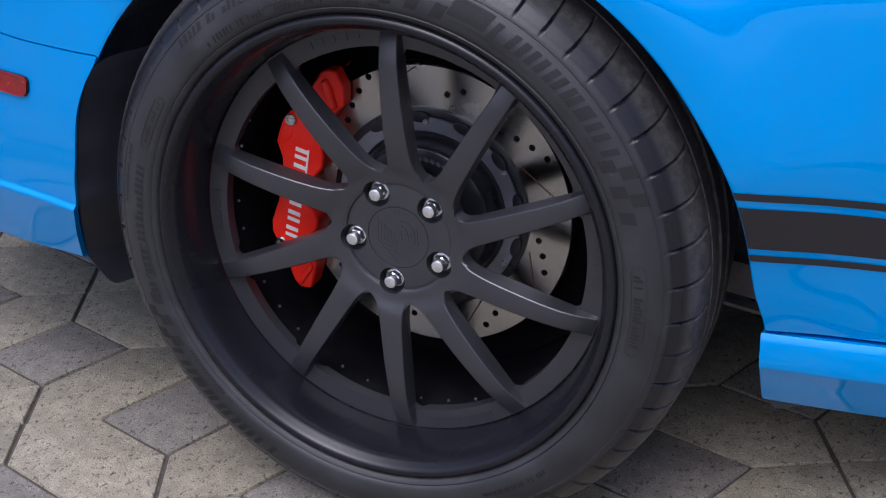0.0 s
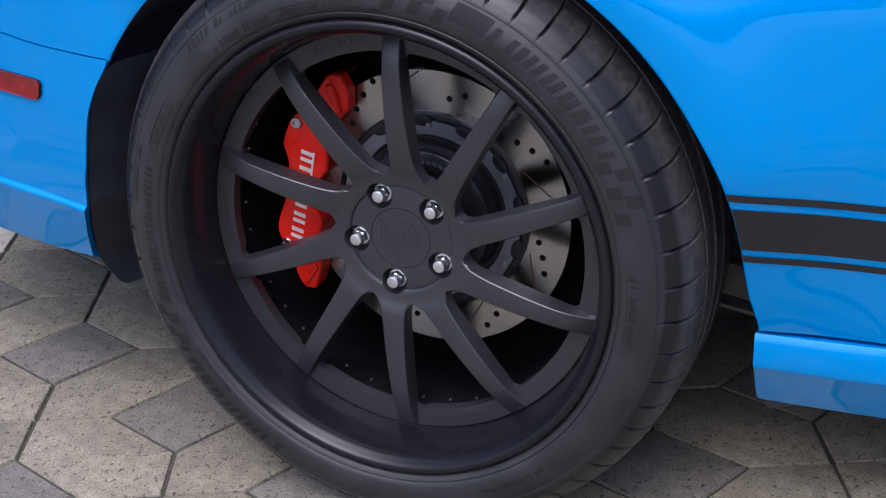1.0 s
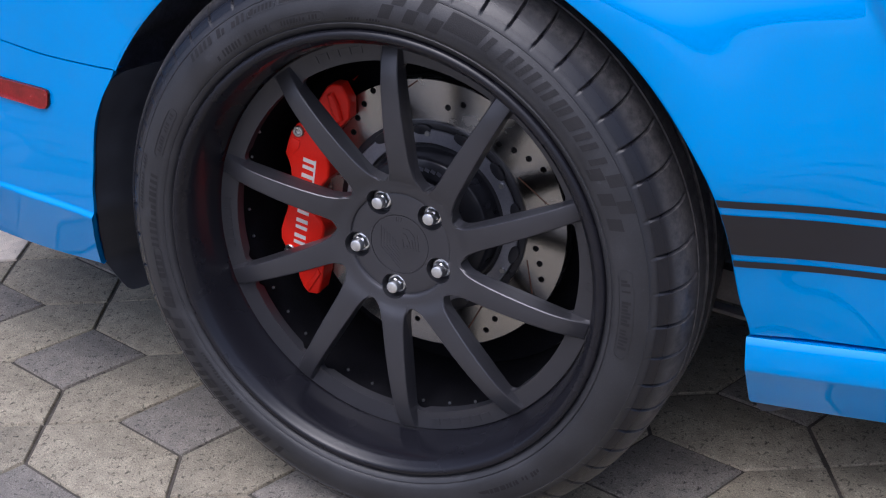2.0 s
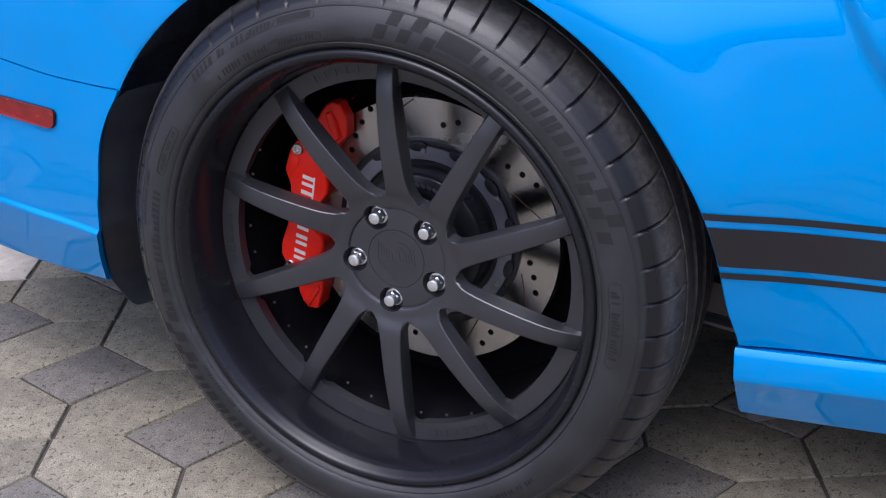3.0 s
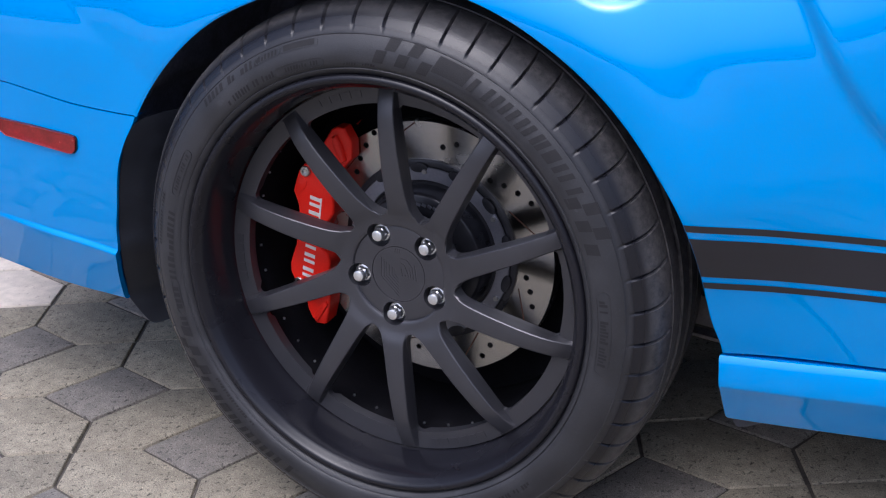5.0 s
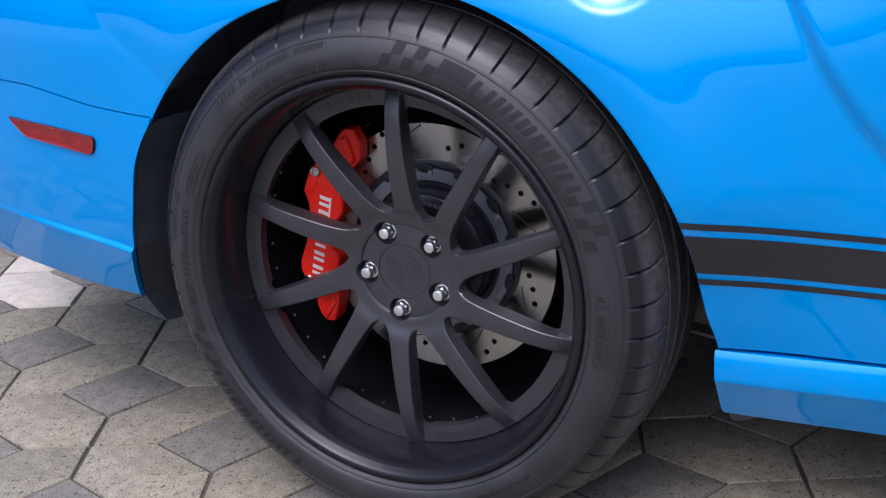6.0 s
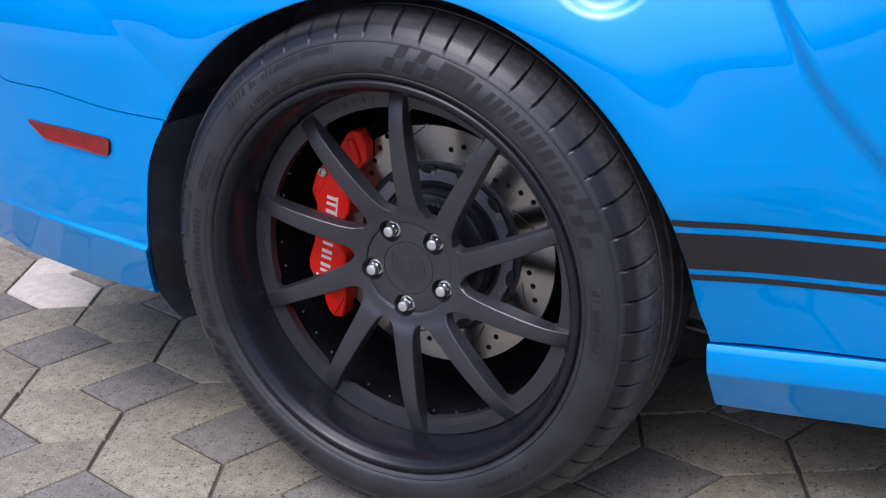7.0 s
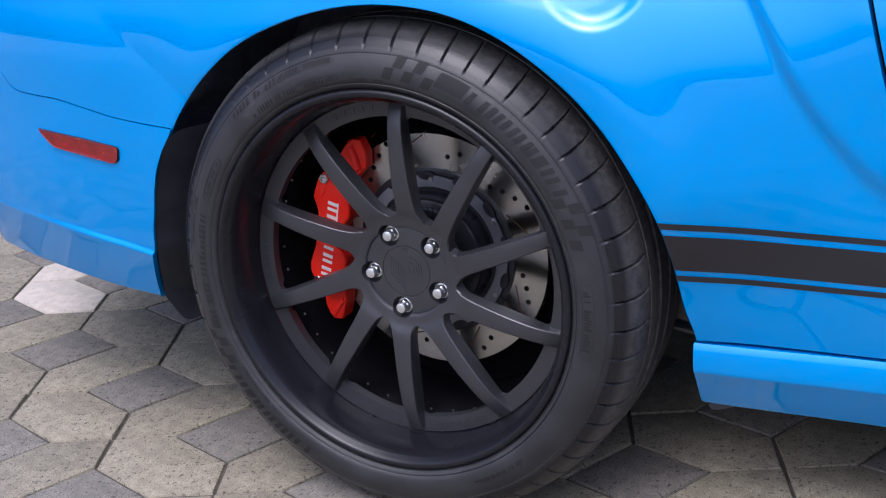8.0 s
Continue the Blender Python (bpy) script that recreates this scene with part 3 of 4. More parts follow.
def lug_nut():
    bm = bmesh.new()

    def ring(n, r, y, turn=0):
        return [bm.verts.new((r * math.cos(2 * math.pi * (k + turn) / n), y, r * math.sin(2 * math.pi * (k + turn) / n))) for k in range(n)]
    def hexa(r, y):
        out = []
        for k in range(24):
            a = 2 * math.pi * k / 24
            q = r * math.cos(math.pi / 6) / math.cos((a % (math.pi / 3)) - math.pi / 6)
            out.append(bm.verts.new((min(q, r * 0.985) * math.cos(a), y, min(q, r * 0.985) * math.sin(a))))
        return out
    rings = [ring(24, 0.0118, 0.022), ring(24, 0.0118, 0.0115), ring(24, 0.0108, 0.0102), hexa(0.0098, 0.0100), hexa(0.0098, 0.0040), hexa(0.0090, 0.0028), ring(24, 0.0076, 0.0022), ring(24, 0.0074, -0.0036), ring(24, 0.0067, -0.0050), ring(24, 0.0055, -0.0056)]
    for a, b in zip(rings, rings[1:]):
        for i in range(24):
            k = (i + 1) % 24
            bm.faces.new((a[i], a[k], b[k], b[i]))
    bm.faces.new(rings[-1])
    return bm


nut = None
for k in range(5):
    a = radians(NUT_DEG + 72 * k)
    m = Matrix.Translation((NUT_R * math.cos(a), 0, NUT_R * math.sin(a)))
    if nut is None:
        nut = part("lug_nut", lug_nut(), CHROME, rim, "shiny chrome lug nut", 30)
        nut.matrix_local = m
    else:
        again(nut, m @ Matrix.Rotation(radians(17 * k), 4, "Y"))


TYRE_WALL = ((-0.050, 0.268), (-0.057, 0.2705), (-0.0615, 0.2728), (-0.0650, 0.2760), (-0.0662, 0.2788), (-0.0652, 0.2800), (-0.0670, 0.2816), (-0.0684, 0.286), (-0.0690, 0.291), (-0.0688, 0.296), (-0.0680, 0.301),
             (-0.0664, 0.306), (-0.0644, 0.3105), (-0.0619, 0.3150), (-0.0598, 0.3182), (-0.0602, 0.3190), (-0.0586, 0.3200), (-0.0560, 0.3222), (-0.0537, 0.3262), (-0.0502, 0.3312), (-0.0460, 0.3358), (-0.0420, 0.3396), (-0.0370, 0.3436),
             (-0.0310, 0.3472), (-0.0240, 0.3500), (-0.0160, 0.3520), (-0.0080, 0.3532), (-0.0010, 0.3539))
TREAD = ((0.0040, 0.3542), (0.0050, 0.3515), (0.0072, 0.3515), (0.0080, 0.3545), (0.022, 0.3550), (0.032, 0.3553), (0.0325, 0.3465), (0.0425, 0.3465), (0.043, 0.3558), (0.066, 0.3560), (0.0665, 0.3470), (0.0785, 0.3470),
         (0.079, 0.3560), (0.102, 0.3555), (0.1025, 0.3465), (0.1125, 0.3465), (0.113, 0.3538), (0.15, 0.350), (0.18, 0.339), (0.20, 0.320), (0.207, 0.29), (0.195, 0.265))


def tyre():
    per, N = 32, 56
    rows = []
    n = per * N
    for k in range(n):
        a = 360 * k / n
        # the grooves stand closer together in some stretches than in others
        real = a - 13.2 + 1.8 * (1 - math.cos(radians(4 * a)))
        row = []
        for y, r in TYRE_WALL + TREAD:
            f = min(max((y + 0.054) / 0.054, 0.0), 1.0) if y < 0.12 else 0.0
            turn = radians(real + 0.1 * f + 1.1 * f * f)
            if -0.0545 < y < 0.0035:
                ph = (a / (360 / N)) % 1.0
                near = min(ph, 1 - ph) * (360 / N)
                depth = 0.0050 * math.sin(math.pi * min(max(f * 0.97 + 0.03, 0.02), 1.0)) ** 0.5
                cut_in = depth * (1 - smooth(near, 0.06, 0.34))
                r -= cut_in * 0.8
                y += cut_in * 0.6 * (1 - f)
            x, z = r * math.cos(turn), r * math.sin(turn)
            low = -HUB_Z + 0.0005
            if z < low:
                z = low
            flat = math.exp(-((z + HUB_Z) / 0.05) ** 2) * math.exp(-((r - 0.309) / 0.03) ** 2)
            row.append((x, y - (0.006 * flat if y < 0 else 0), z))
        rows.append(row)
    ob = part("tyre", grid(rows + rows[:1]), RUBBER, car, "low-profile black tyre with moulded sidewall marks", 38)
    weld(ob).matrix_local = AXLE
    return ob


SIDEWALL = [(r, y) for y, r in TYRE_WALL[2:23]]


def wall_y(r):
    return curve(SIDEWALL, r)


def sidewall_mark(bm, a0, a1, r0, r1, lean=0.0, lift=0.0005, n=4):
    """A low raised patch on the tyre's side between two angles and two radii."""
    na = max(2, int(abs(a1 - a0) / 1.2))
    top = []
    for i in range(na + 1):
        row = []
        for j in range(n + 1):
            r = r0 + (r1 - r0) * j / n
            a = radians(a0 + (a1 - a0) * i / na + lean * (j / n - 0.5))
            row.append(bm.verts.new((r * math.cos(a), wall_y(r) - lift, r * math.sin(a))))
        top.append(row)
    for p, q in zip(top, top[1:]):
        for j in range(n):
            bm.faces.new((p[j], p[j + 1], q[j + 1], q[j]))


tyre_ob = tyre()


def sidewall_marks():
    # a dark band with plain raised strokes where the maker's name stands, twice round
    for turn in (0, 180):
        bm = bmesh.new()
        sidewall_mark(bm, 69.8 + turn, 27.3 + turn, 0.2925, 0.2931, 0, 0.0007, 2)
        sidewall_mark(bm, 60.8 + turn, 27.3 + turn, 0.2895, 0.2899, 0, 0.0007, 2)
        sidewall_mark(bm, 69.8 + turn, 27.3 + turn, 0.3170, 0.3175, 0, 0.0007, 2)
        part("name_band", bm, RUBBER, tyre_ob, "fine moulded lines on the sidewall")
        bm = bmesh.new()
        sidewall_mark(bm, 69.6 + turn, 61.6 + turn, 0.2970, 0.3160, -0.8, 0.0004, 5)
        part("name_ground", bm, LETTER, tyre_ob, "dark moulded patch on the sidewall")
        for a0, a1 in ((60.7, 55.6), (54.6, 53.2), (52.3, 48.8), (47.6, 44.2), (43.0, 40.0), (39.0, 36.4), (35.4, 34.0), (33.0, 28.4)):
            bm = bmesh.new()
            wide = abs(a1 - a0) > 2
            for b0, b1 in (((a0, a0 - 1.3), (a1 + 1.3, a1)) if wide else ((a0, a1),)):
                sidewall_mark(bm, b0 + turn, b1 + turn, 0.2970, 0.3130, -1.0, 0.0010)
            part("name_stroke", bm, LETTER, tyre_ob, "plain moulded strokes on the sidewall")
        for start, count in ((84.0, 5), (28.2, 5)):
            for k in range(count):
                bm = bmesh.new()
                a = start - 2.75 * k + turn
                low = 0.2890 if k % 2 == 0 else 0.3048
                sidewall_mark(bm, a, a - 2.6, low, low + 0.0150, -0.9)
                part("chequer_square", bm, LETTER, tyre_ob, "dark moulded square on the sidewall")


def outline(a0, a1, r0, r1, w=0.0009):
    """A thin raised capsule outline on the sidewall."""
    bm = bmesh.new()
    mid, h = (r0 + r1) / 2, (r1 - r0) / 2
    da = math.degrees(h / mid)
    path = [(a0 + (a1 - a0) * i / 20, r1) for i in range(21)]
    path += [(a1 + math.copysign(da, a1 - a0) * math.sin(t), mid + h * math.cos(t)) for t in [math.pi * i / 10 for i in range(1, 10)]]
    path += [(a1 + (a0 - a1) * i / 20, r0) for i in range(21)]
    path += [(a0 - math.copysign(da, a1 - a0) * math.sin(t), mid - h * math.cos(t)) for t in [math.pi * i / 10 for i in range(1, 10)]]
    mc = (a0 + a1) / 2
    loops = []
    for grow, lift in ((1.0, 0.0), (1.0, 0.0007), (0.0, 0.0007), (0.0, 0.0)):
        loop = []
        for a, r in path:
            rr = r + (w if grow == 0 else 0) * (-1 if r > mid else 1)
            aa = a + (math.degrees(w / mid) if grow == 0 else 0) * (1 if a < mc else -1)
            loop.append(bm.verts.new((rr * math.cos(radians(aa)), wall_y(rr) - lift, rr * math.sin(radians(aa)))))
        loops.append(loop)
    for p, q in zip(loops, loops[1:]):
        for i in range(len(p)):
            k = (i + 1) % len(p)
            bm.faces.new((p[i], p[k], q[k], q[i]))
    part("moulded_outline", bm, RUBBER, tyre_ob)


def small_marks():
    rng = random.Random(4)
    runs = ((133, 115.5, 0.3072, 0.3162, 1.45), (114.5, 108.6, 0.3095, 0.3150, 1.0), (127, 111.6, 0.2862, 0.2938, 1.0), (108, 99, 0.2865, 0.2915, 0.8), (92, 84, 0.2835, 0.2865, 0.7), (196, 162, 0.289, 0.299, 1.6), (157, 147, 0.2915, 0.2965, 0.9),
            (173, 160, 0.310, 0.315, 0.9), (4, -12, 0.2915, 0.3010, 0.8), (-60, -85, 0.295, 0.301, 1.1), (226, 210, 0.284, 0.288, 0.9), (310, 292, 0.295, 0.301, 0.9))
    for a0, a1, r0, r1, step in runs:
        bm = bmesh.new()
        a = a0
        while a > a1:
            w = step * rng.uniform(0.45, 0.8)
            if rng.random() < 0.92:
                inset = (r1 - r0) * rng.choice((0, 0, 0.3))
                sidewall_mark(bm, a, a - w, r0, r1 - inset, -0.2, 0.0007, 2)
            a -= step
        part("small_print", bm, LETTER, tyre_ob, "row of small moulded bars")
    outline(110.0, 98.2, 0.2832, 0.2950)
    outline(157.5, 146.5, 0.2880, 0.3003)
    outline(4.5, -12.5, 0.2880, 0.3045)
    outline(114.6, 109.0, 0.3078, 0.3165)
    outline(107.4, 98.8, 0.3086, 0.3172)
    outline(190, 183, 0.287, 0.299)
    bm = bmesh.new()
    sidewall_mark(bm, 107.2, 99.0, 0.3092, 0.3166, 0, 0.0004, 3)
    part("plain_patch", bm, LETTER, tyre_ob, "dark rounded patch on the sidewall")
    # short radial ticks on the rim protector
    for a in (148, 171.5, 186, 205, 217, 238, 262, 20, -20):
        bm = bmesh.new()
        sidewall_mark(bm, a, a - 0.35, 0.2740, 0.2798, 0, 0.0005, 4)
        part("mould_tick", bm, RUBBER, tyre_ob)


sidewall_marks()
small_marks()


def ring_marks():
    """Shallow bars on the outer ring, standing for the lettering there."""
    for base, end, count in ((97.5, 116, 5), (171.5, 188, 5), (-83.5, -62.8, 6), (-8, 12, 5)):
        pitch = (end - base) / count
        for k in range(count):
            bm = bmesh.new()
            a0, w = base + pitch * k, pitch * 0.74
            q = [(a0, 0.2290), (a0 + w, 0.2290), (a0 + w, 0.2375), (a0, 0.2375)]
            outer = [bm.verts.new((r * math.cos(radians(aa)), 0.0025, r * math.sin(radians(aa)))) for aa, r in q]
            cr, ca = 0.23325, a0 + w / 2
            inner = [bm.verts.new(((cr + (r - cr) * 0.72) * math.cos(radians(ca + (aa - ca) * 0.76)), 0.0025, (cr + (r - cr) * 0.72) * math.sin(radians(ca + (aa - ca) * 0.76)))) for aa, r in q]
            low = [bm.verts.new((v.co.x, 0.0036, v.co.z)) for v in outer]
            for i in range(4):
                k2 = (i + 1) % 4
                bm.faces.new((outer[i], outer[k2], inner[k2], inner[i]))
                bm.faces.new((outer[i], outer[k2], low[k2], low[i]))
            part("engraved_bar", bm, SATIN, rim, "small engraved bar on the wheel")


ring_marks()


def rim_rivets():
    first = None
    for k in range(40):
        a = radians(-1.1 + 9 * k)
        m = Matrix.Translation((0.2290 * math.cos(a), 0.045, 0.2290 * math.sin(a)))
        if first is None:
            bm = bmesh.new()
            bmesh.ops.create_icosphere(bm, subdivisions=1, radius=0.0022)
            first = part("rim_screw", bm, CHROME, rim, "tiny bright rim screw")
            first.matrix_local = m
        else:
            again(first, m)


rim_rivets()

# ---- brake ----
DISC_Y = 0.097


def brake_disc():
    prof = ((0, 0.126), (-0.0005, 0.1265), (-0.0005, 0.1794), (0.0005, 0.1804), (0.012, 0.1804), (0.012, 0.126))
    rows = []
    for k in range(160):
        a = 2 * math.pi * k / 160
        rows.append([(r * math.cos(a), y, r * math.sin(a)) for y, r in prof])
    disc = part("brake_disc", grid(rows + rows[:1], True), ROTOR, car, "drilled and slotted bare iron brake disc", 30)
    weld(disc)
    cutter = bmesh.new()
    for start, r0, count in ((135.2, 0.1466, 4), (78.6, 0.1481, 2), (47.5, 0.1403, 4), (-12.0, 0.1411, 3), (-52.5, 0.1455, 3), (-95, 0.142, 4), (-130, 0.140, 3), (-165, 0.142, 4)):
        for k in range(count):
            a, r = radians(start - 7.0 * k), r0 + 0.0096 * k
            bmesh.ops.create_cone(cutter, cap_ends=True, segments=18, radius1=0.0041, radius2=0.0041, depth=0.06, matrix=Matrix.Translation((r * math.cos(a), 0, r * math.sin(a))) @ Matrix.Rotation(math.pi / 2, 4, "X"))
    grooves = []
    for a0, r0, a1, r1 in ((105.5, 0.1600, 93, 0.1775), (27.8, 0.134, 5.0, 0.1746), (-62.1, 0.1325, -78, 0.166), (-20, 0.134, -35, 0.16), (-100, 0.134, -116, 0.16)):
        p, q = [Vector((r * math.cos(radians(a)), 0, r * math.sin(radians(a)))) for a, r in ((a0, r0), (a1, r1))]
        d = q - p
        grooves.append((Matrix.Translation((p + q) / 2) @ Matrix.Rotation(-math.atan2(d.z, d.x), 4, "Y"), d.length))
        bmesh.ops.create_cube(cutter, size=1, matrix=grooves[-1][0] @ Matrix.Diagonal((d.length, 0.0034, 0.0019, 1)))
    cut(disc, cutter)
    disc.matrix_local = AXLE @ Matrix.Translation((0, DISC_Y, 0)) @ Matrix.Scale(0.962, 4)
    for m, length in grooves:
        bm = bmesh.new()
        bmesh.ops.create_cube(bm, size=1, matrix=Matrix.Diagonal((length, 0.001, 0.0017, 1)))
        part("slot", bm, RUST, disc, "thin rusty slot").matrix_local = m @ Matrix.Translation((0, 0.0012, 0))
    back = ((0.012, 0.126), (0.013, 0.16), (0.022, 0.16), (0.022, 0.179), (0.030, 0.179), (0.030, 0.10))
    revolve(back, 96, "vane_ring", HAT, disc, "dark cooling vanes behind the disc")
    hat = revolve(((0.008, 0.1285), (-0.0035, 0.1280), (-0.0045, 0.1265), (-0.0045, 0.1195), (-0.0075, 0.1190), (-0.0075, 0.0990), (-0.005, 0.0980), (-0.005, 0.0940), (-0.028, 0.0900), (-0.034, 0.0885), (-0.0355, 0.0865), (-0.0355, 0.0645), (-0.030, 0.0630), (-0.030, 0.03)), 96, "hat", HAT, disc, "black anodised disc hat")
    revolve(((-0.0075, 0.1188), (-0.0090, 0.1180), (-0.0090, 0.1010), (-0.0075, 0.1002)), 96, "clamp_ring", HAT_RING, disc, "grey alloy clamp ring")
    first = None
    for k in range(6):
        a = radians(88 - 60 * k)
        m = Matrix.Translation((0.1130 * math.cos(a), -0.0100, 0.1130 * math.sin(a)))
        if first is None:
            bm = bmesh.new()
            bmesh.ops.create_cone(bm, cap_ends=True, segments=12, radius1=0.0038, radius2=0.0032, depth=0.004, matrix=Matrix.Rotation(math.pi / 2, 4, "X"))
            first = part("disc_bolt", bm, BOLT, disc, "small zinc bolt")
            first.matrix_local = m
        else:
            again(first, m)
    notch = None
    for k in range(13):
        a = radians(64.5 - 27.7 * k)
        m = Matrix.Translation((0.1175 * math.cos(a), -0.0098, 0.1175 * math.sin(a))) @ Matrix.Rotation(-a, 4, "Y")
        if notch is None:
            bm = prism([(0.0065 * math.cos(q * math.pi / 8), 0.013 * math.sin(q * math.pi / 8)) for q in range(16)], 0.006, 0.0008)
            notch = part("disc_lug", bm, HAT, disc, "black mounting lug")
            notch.matrix_local = m
        else:
            again(notch, m)
    for k in range(7):
        a = radians(93 - 6.2 * k)
        bm = prism([(-0.0022, -0.0032), (0.0022, -0.0032), (0.0022, 0.0032), (-0.0022, 0.0032)], 0.001, 0.0)
        part("print_bar", bm, HAT_RING, hat, "small pale printed bar").matrix_local = Matrix.Translation((0.0755 * math.cos(a), -0.0362, 0.0755 * math.sin(a))) @ Matrix.Rotation(-a + 0.3, 4, "Y")


def polar(pairs):
    return [(r * math.cos(radians(a)), r * math.sin(radians(a))) for a, r in pairs]


def brake_caliper():
    body = prism(polar([(203, 0.150), (196, 0.1440), (191, 0.1320), (187, 0.1285), (183, 0.1300), (178, 0.1400), (172, 0.1440), (166, 0.1380), (162, 0.1300), (156, 0.1250), (150, 0.1290), (145, 0.1370), (140, 0.1470), (137.5, 0.165), (139, 0.184), (141.5, 0.1905),
                        (145, 0.1925), (150, 0.1905), (154.5, 0.1885), (157.4, 0.1810), (160, 0.1760), (164.3, 0.1725), (171, 0.1735), (178, 0.1770), (182, 0.1830), (186.3, 0.1900), (190, 0.1930), (195, 0.1910), (200, 0.1860), (204, 0.176)]), 0.075, 0.005, 3)
    caliper = part("brake_caliper", body, RED, car, "glossy red brake caliper with white marks", 30)
    caliper.location = (0, 0.064, ARCH_Z)
    for pairs, y, deep in (([(140, 0.1500), (131.3, 0.1496), (126.8, 0.1498), (121.7, 0.1674), (121.0, 0.1882), (123.4, 0.1949), (126.3, 0.1969), (130.2, 0.1935), (140, 0.1880)], 0.024, 0.020),
                           ([(130, 0.1640), (121.5, 0.1700), (116.5, 0.1770), (113.5, 0.1830), (113.5, 0.1870), (115.8, 0.1890), (121.7, 0.1895), (130, 0.1890)], 0.102, 0.010),
                           ([(203, 0.1560), (207.0, 0.1590), (211.6, 0.1704), (216.3, 0.1900), (216.0, 0.1940), (213.8, 0.2030), (210.9, 0.2039), (207.1, 0.2011), (201, 0.1930)], 0.014, 0.030)):
        part("end_block", prism(polar(pairs), deep, 0.004, 3), RED, caliper, "red caliper end").location = (0, y, 0)
    part("bleed_ridge", prism(polar([(133.2, 0.155), (129.6, 0.1535), (126.2, 0.172), (125.2, 0.187), (127.6, 0.189), (130.0, 0.176)]), 0.012, 0.0045, 3), RED, caliper).location = (0, 0.0180, 0)
    for pairs in ([(207.5, 0.168), (210.0, 0.169), (213.5, 0.198), (211.0, 0.200)],):
        part("end_ridge", prism(polar(pairs), 0.010, 0.0025, 3), RED, caliper).location = (0, 0.0110, 0)
    part("pocket", prism(polar([(146.5, 0.176), (149.5, 0.1735), (153, 0.177), (153, 0.183), (150, 0.186), (147, 0.185)]), 0.002, 0.0006), RED, caliper, "raised red pad").location = (0, -0.0012, 0)
    bm = bmesh.new()
    rings = []
    for r, y in ((0.0072, 0.003), (0.0072, -0.001), (0.0062, -0.002), (0.0042, -0.002), (0.0036, 0.001), (0.0001, 0.001)):
        rings.append([bm.verts.new((r * math.cos(2 * math.pi * k / 20), y, r * math.sin(2 * math.pi * k / 20))) for k in range(20)])
    for a, b in zip(rings, rings[1:]):
        for i in range(20):
            bm.faces.new((a[i], a[(i + 1) % 20], b[(i + 1) % 20], b[i]))
    bolt = part("caliper_bolt", bm, BOLT, caliper, "bright hollow bridge bolt")
    bolt.location = (-0.1469, -0.002, 0.1098)
    again(bolt, Matrix.Translation((-0.1786, -0.001, -0.0475)))
    # white blocks where the maker's name stands, with a fine line beside
    for k, (x, z) in enumerate(((-0.163, -0.032), (-0.1578, -0.0115), (-0.1528, 0.009), (-0.1482, 0.029), (-0.1435, 0.048), (-0.1388, 0.068))):
        bm = bmesh.new()
        for low, high, a, b in ((-0.0075, -0.0032, -0.0078, 0.0078), (0.0012, 0.0062, -0.0078, 0.0078)):
            q = [(a, low - 0.10 * a), (b, low - 0.10 * b), (b, high - 0.10 * b), (a, high - 0.10 * a)]
            top = [bm.verts.new((u, 0, w)) for u, w in q]
            base = [bm.verts.new((u, 0.0012, w)) for u, w in q]
            bm.faces.new(top)
            for i in range(4):
                bm.faces.new((top[i], top[(i + 1) % 4], base[(i + 1) % 4], base[i]))
        part("white_block", bm, WHITE, caliper, "white printed block").matrix_local = Matrix.Translation((x, -0.0006, z)) @ Matrix.Rotation(radians(13), 4, "Y")
    bm = prism([(-0.0011, -0.015), (0.0011, -0.015), (0.0011, 0.015), (-0.0011, 0.015)], 0.002, 0.0)
    part("fine_print", bm, WHITE, caliper, "fine white printed line").matrix_local = Matrix.Translation((-0.1325, -0.0004, 0.058)) @ Matrix.Rotation(radians(13), 4, "Y")


brake_disc()
brake_caliper()

# ---- ground ----
STEP, TURN, ORIGIN = 0.2106, 23.607, (-0.5853, 0.0096)


def to_world(i, j):
    c, s = math.cos(radians(TURN)) * STEP, math.sin(radians(TURN)) * STEP
    return ORIGIN[0] + c * i - s * j, ORIGIN[1] + s * i + c * j


ground = part("ground", grid([[(-300, -300, -0.006), (300, -300, -0.006)], [(-300, 300, -0.006), (300, 300, -0.006)]]), SAND, None, "sandy ground under the paving")
tagged(ground, kind="structure")
pavement = new("pavement")
tagged(pavement, "light and grey concrete pavers laid in a hexagon and diamond pattern", kind="structure")
GAP = 0.0028 / STEP


def stone(outline, gap=GAP):
    """A paver with worn edges; the outline is in steps of the pattern, its top at z = 0."""
    n = len(outline)
    cx, cy = sum(p[0] for p in outline) / n, sum(p[1] for p in outline) / n
    inner = []
    for k in range(n):
        p, a, b = Vector(outline[k]), Vector(outline[k - 1]), Vector(outline[(k + 1) % n])
        d1, d2 = (p - a).normalized(), (b - p).normalized()
        n1, n2 = Vector((-d1.y, d1.x)), Vector((-d2.y, d2.x))
        bis = (n1 + n2).normalized()
        inner.append((p, bis / max(bis.dot(n1), 0.3)))
    rings = []
    for off, z in ((gap, -0.02), (gap, -0.003), (gap * 1.5, -0.0010), (gap * 2.7, 0.0)):
        rings.append([((p + q * off).x - cx, (p + q * off).y - cy, z) for p, q in inner])
    bm = bmesh.new()
    vs = [[bm.verts.new((x * STEP, y * STEP, z)) for x, y, z in r] for r in rings]
    for a, b in zip(vs, vs[1:]):
        for k in range(n):
            bm.faces.new((a[k], a[(k + 1) % n], b[(k + 1) % n], b[k]))
    bm.faces.new(vs[-1])
    return bm


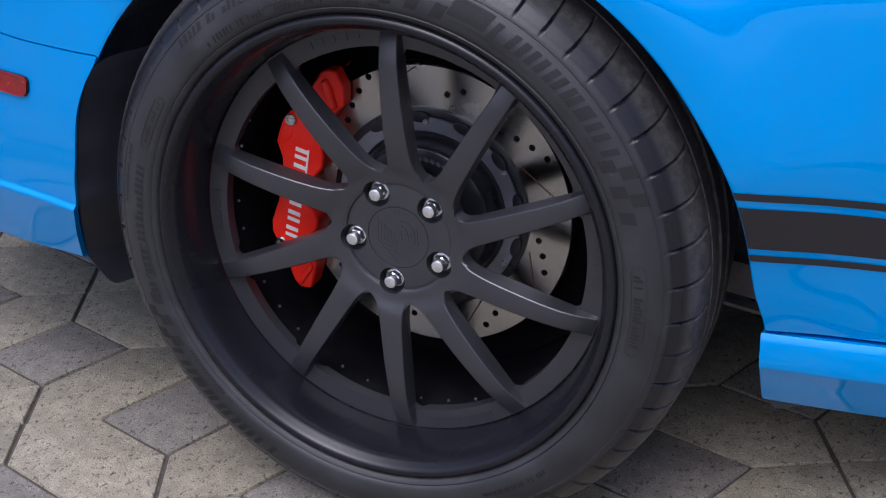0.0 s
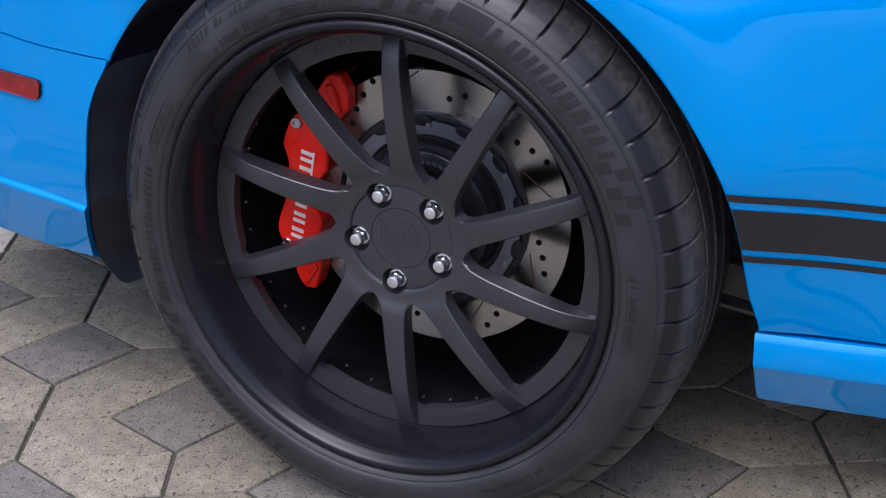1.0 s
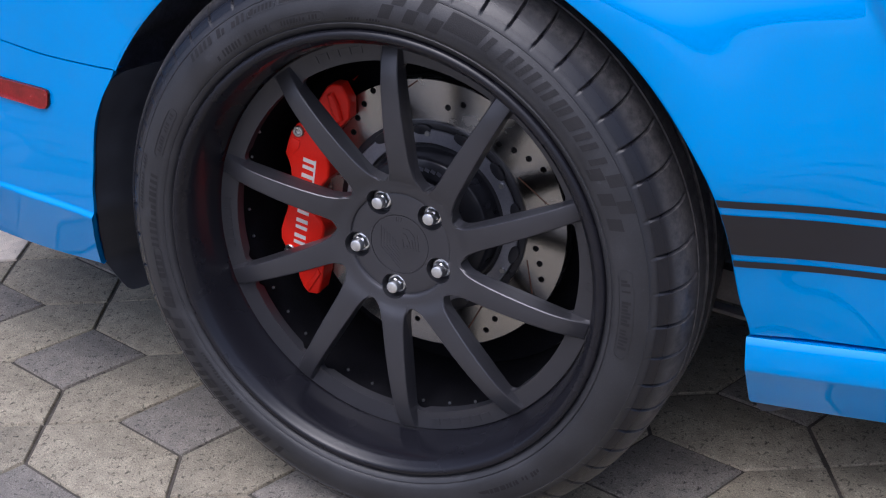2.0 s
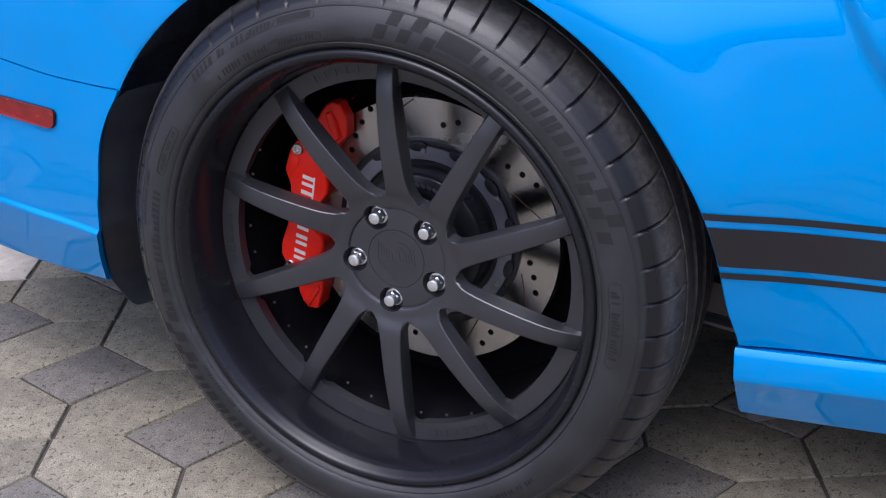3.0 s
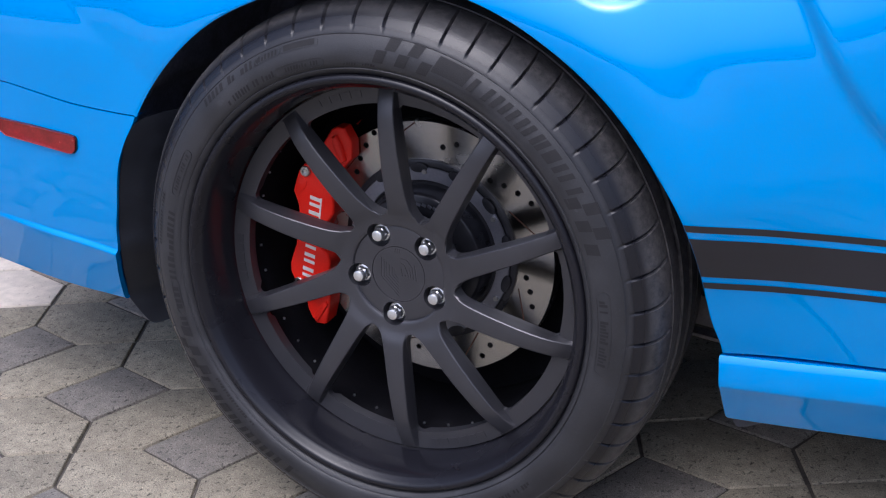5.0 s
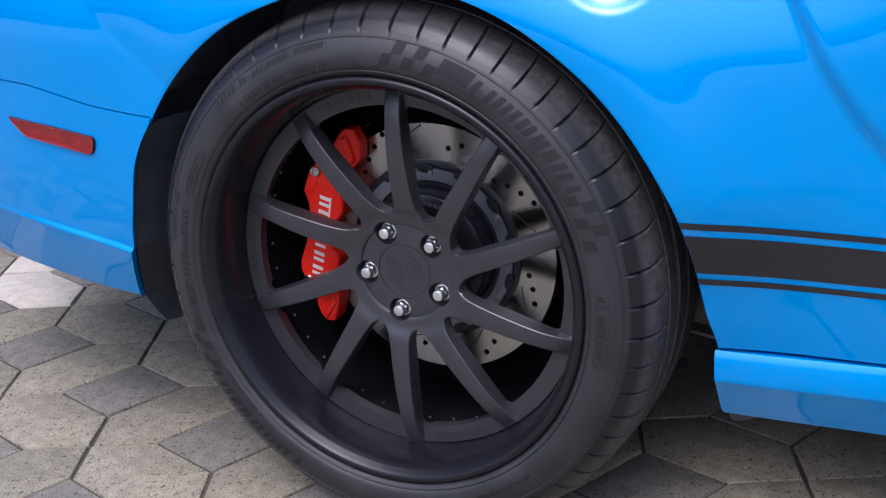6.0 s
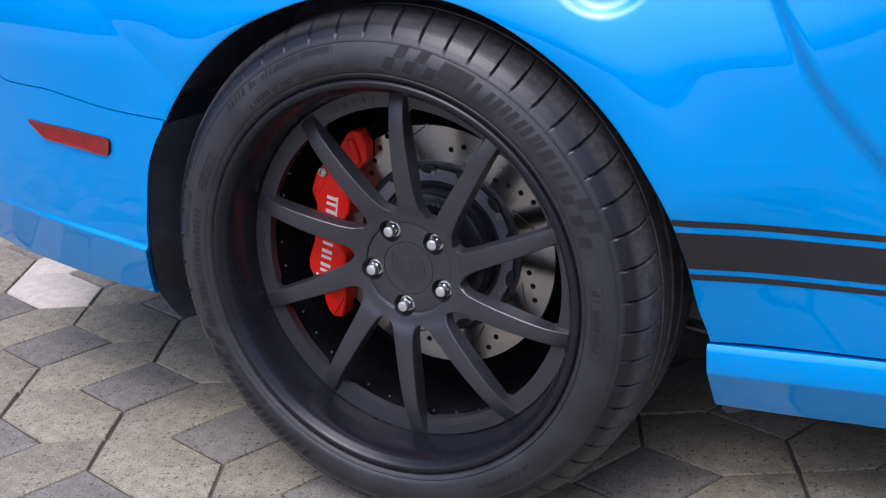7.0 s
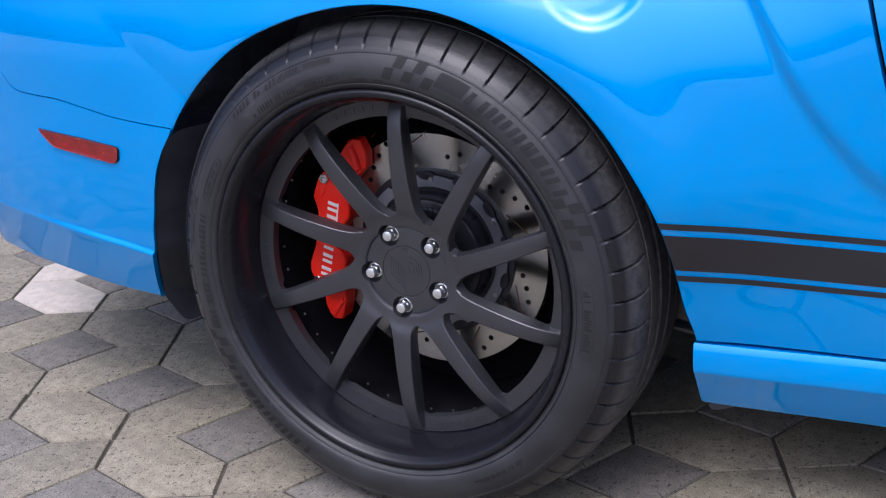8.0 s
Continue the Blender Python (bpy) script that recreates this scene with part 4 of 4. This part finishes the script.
HEX_A = ((0, 0), (0.5, 0), (1, 0.5), (1, 1), (0.5, 1), (0, 0.5))
HEX_B = ((0.5, 0), (1, 0), (1, 0.5), (0.5, 1), (0, 1), (0, 0.5))
DIAMOND = ((-0.5, 0), (0, -0.5), (0.5, 0), (0, 0.5))
pale = {"a": finish("paver", stone(HEX_A), STONE_PALE), "b": finish("paver", stone(HEX_B), STONE_PALE)}
stones = {"a": (finish("paver", stone(HEX_A), STONE), 0.5, 0.5), "b": (finish("paver", stone(HEX_B), STONE), 0.5, 0.5), "d": (finish("paver", stone(DIAMOND), STONE_DARK), 0, 0)}
far = {"light": [], "dark": []}
rng = random.Random(11)
for i in range(-40, 41):
    for j in range(-40, 41):
        todo = ["a" if (i + j) % 2 == 0 else "b"]
        if (i + j) % 2:
            todo.append("d")
        for kind in todo:
            me, ox, oy = stones[kind]
            x, y = to_world(i + ox, j + oy)
            tilt = (rng.gauss(0, 0.25), rng.gauss(0, 0.25), rng.gauss(0, 0.5))
            z = rng.gauss(0, 0.0006) - 0.001
            if -1.9 < x < 0.95 and -0.75 < y < 1.35:
                new_stone = kind != "d" and (math.hypot(x + 1.187, y - 0.577) < 0.09 or math.hypot(x + 1.323, y - 0.742) < 0.11)
                ob = new("paver", pale[kind] if new_stone else me)
                ob.parent = pavement
                ob.matrix_local = pose(x, y, z, *tilt) @ Matrix.Rotation(radians(TURN), 4, "Z")
            else:
                far["dark" if kind == "d" else "light"].append((kind, x, y, z, tilt))
for shade, mat in (("light", STONE), ("dark", STONE_DARK)):
    verts, faces = [], []
    for kind, x, y, z, tilt in far[shade]:
        me = stones[kind][0]
        m = pose(x, y, z, *tilt) @ Matrix.Rotation(radians(TURN), 4, "Z")
        base = len(verts)
        verts += [m @ v.co for v in me.vertices]
        faces += [[base + q for q in p.vertices] for p in me.polygons]
    me = bpy.data.meshes.new("paving")
    me.from_pydata(verts, [], faces)
    me.materials.append(mat)
    ob = new("paving", me)
    ob.parent = pavement
    tagged(ob, "wider paving of %s concrete stones" % ("light" if shade == "light" else "grey"), kind="stuff")
outer = bmesh.new()
hole = [outer.verts.new((q * 5.6, w * 5.6, -0.003)) for q, w in ((-1, -1), (1, -1), (1, 1), (-1, 1))]
edge = [outer.verts.new((q * 250, w * 250, -0.003)) for q, w in ((-1, -1), (1, -1), (1, 1), (-1, 1))]
for k in range(4):
    outer.faces.new((hole[k], hole[(k + 1) % 4], edge[(k + 1) % 4], edge[k]))
tagged(part("far_paving", outer, FAR_STONE, None, "paved yard reaching into the distance"), kind="structure")
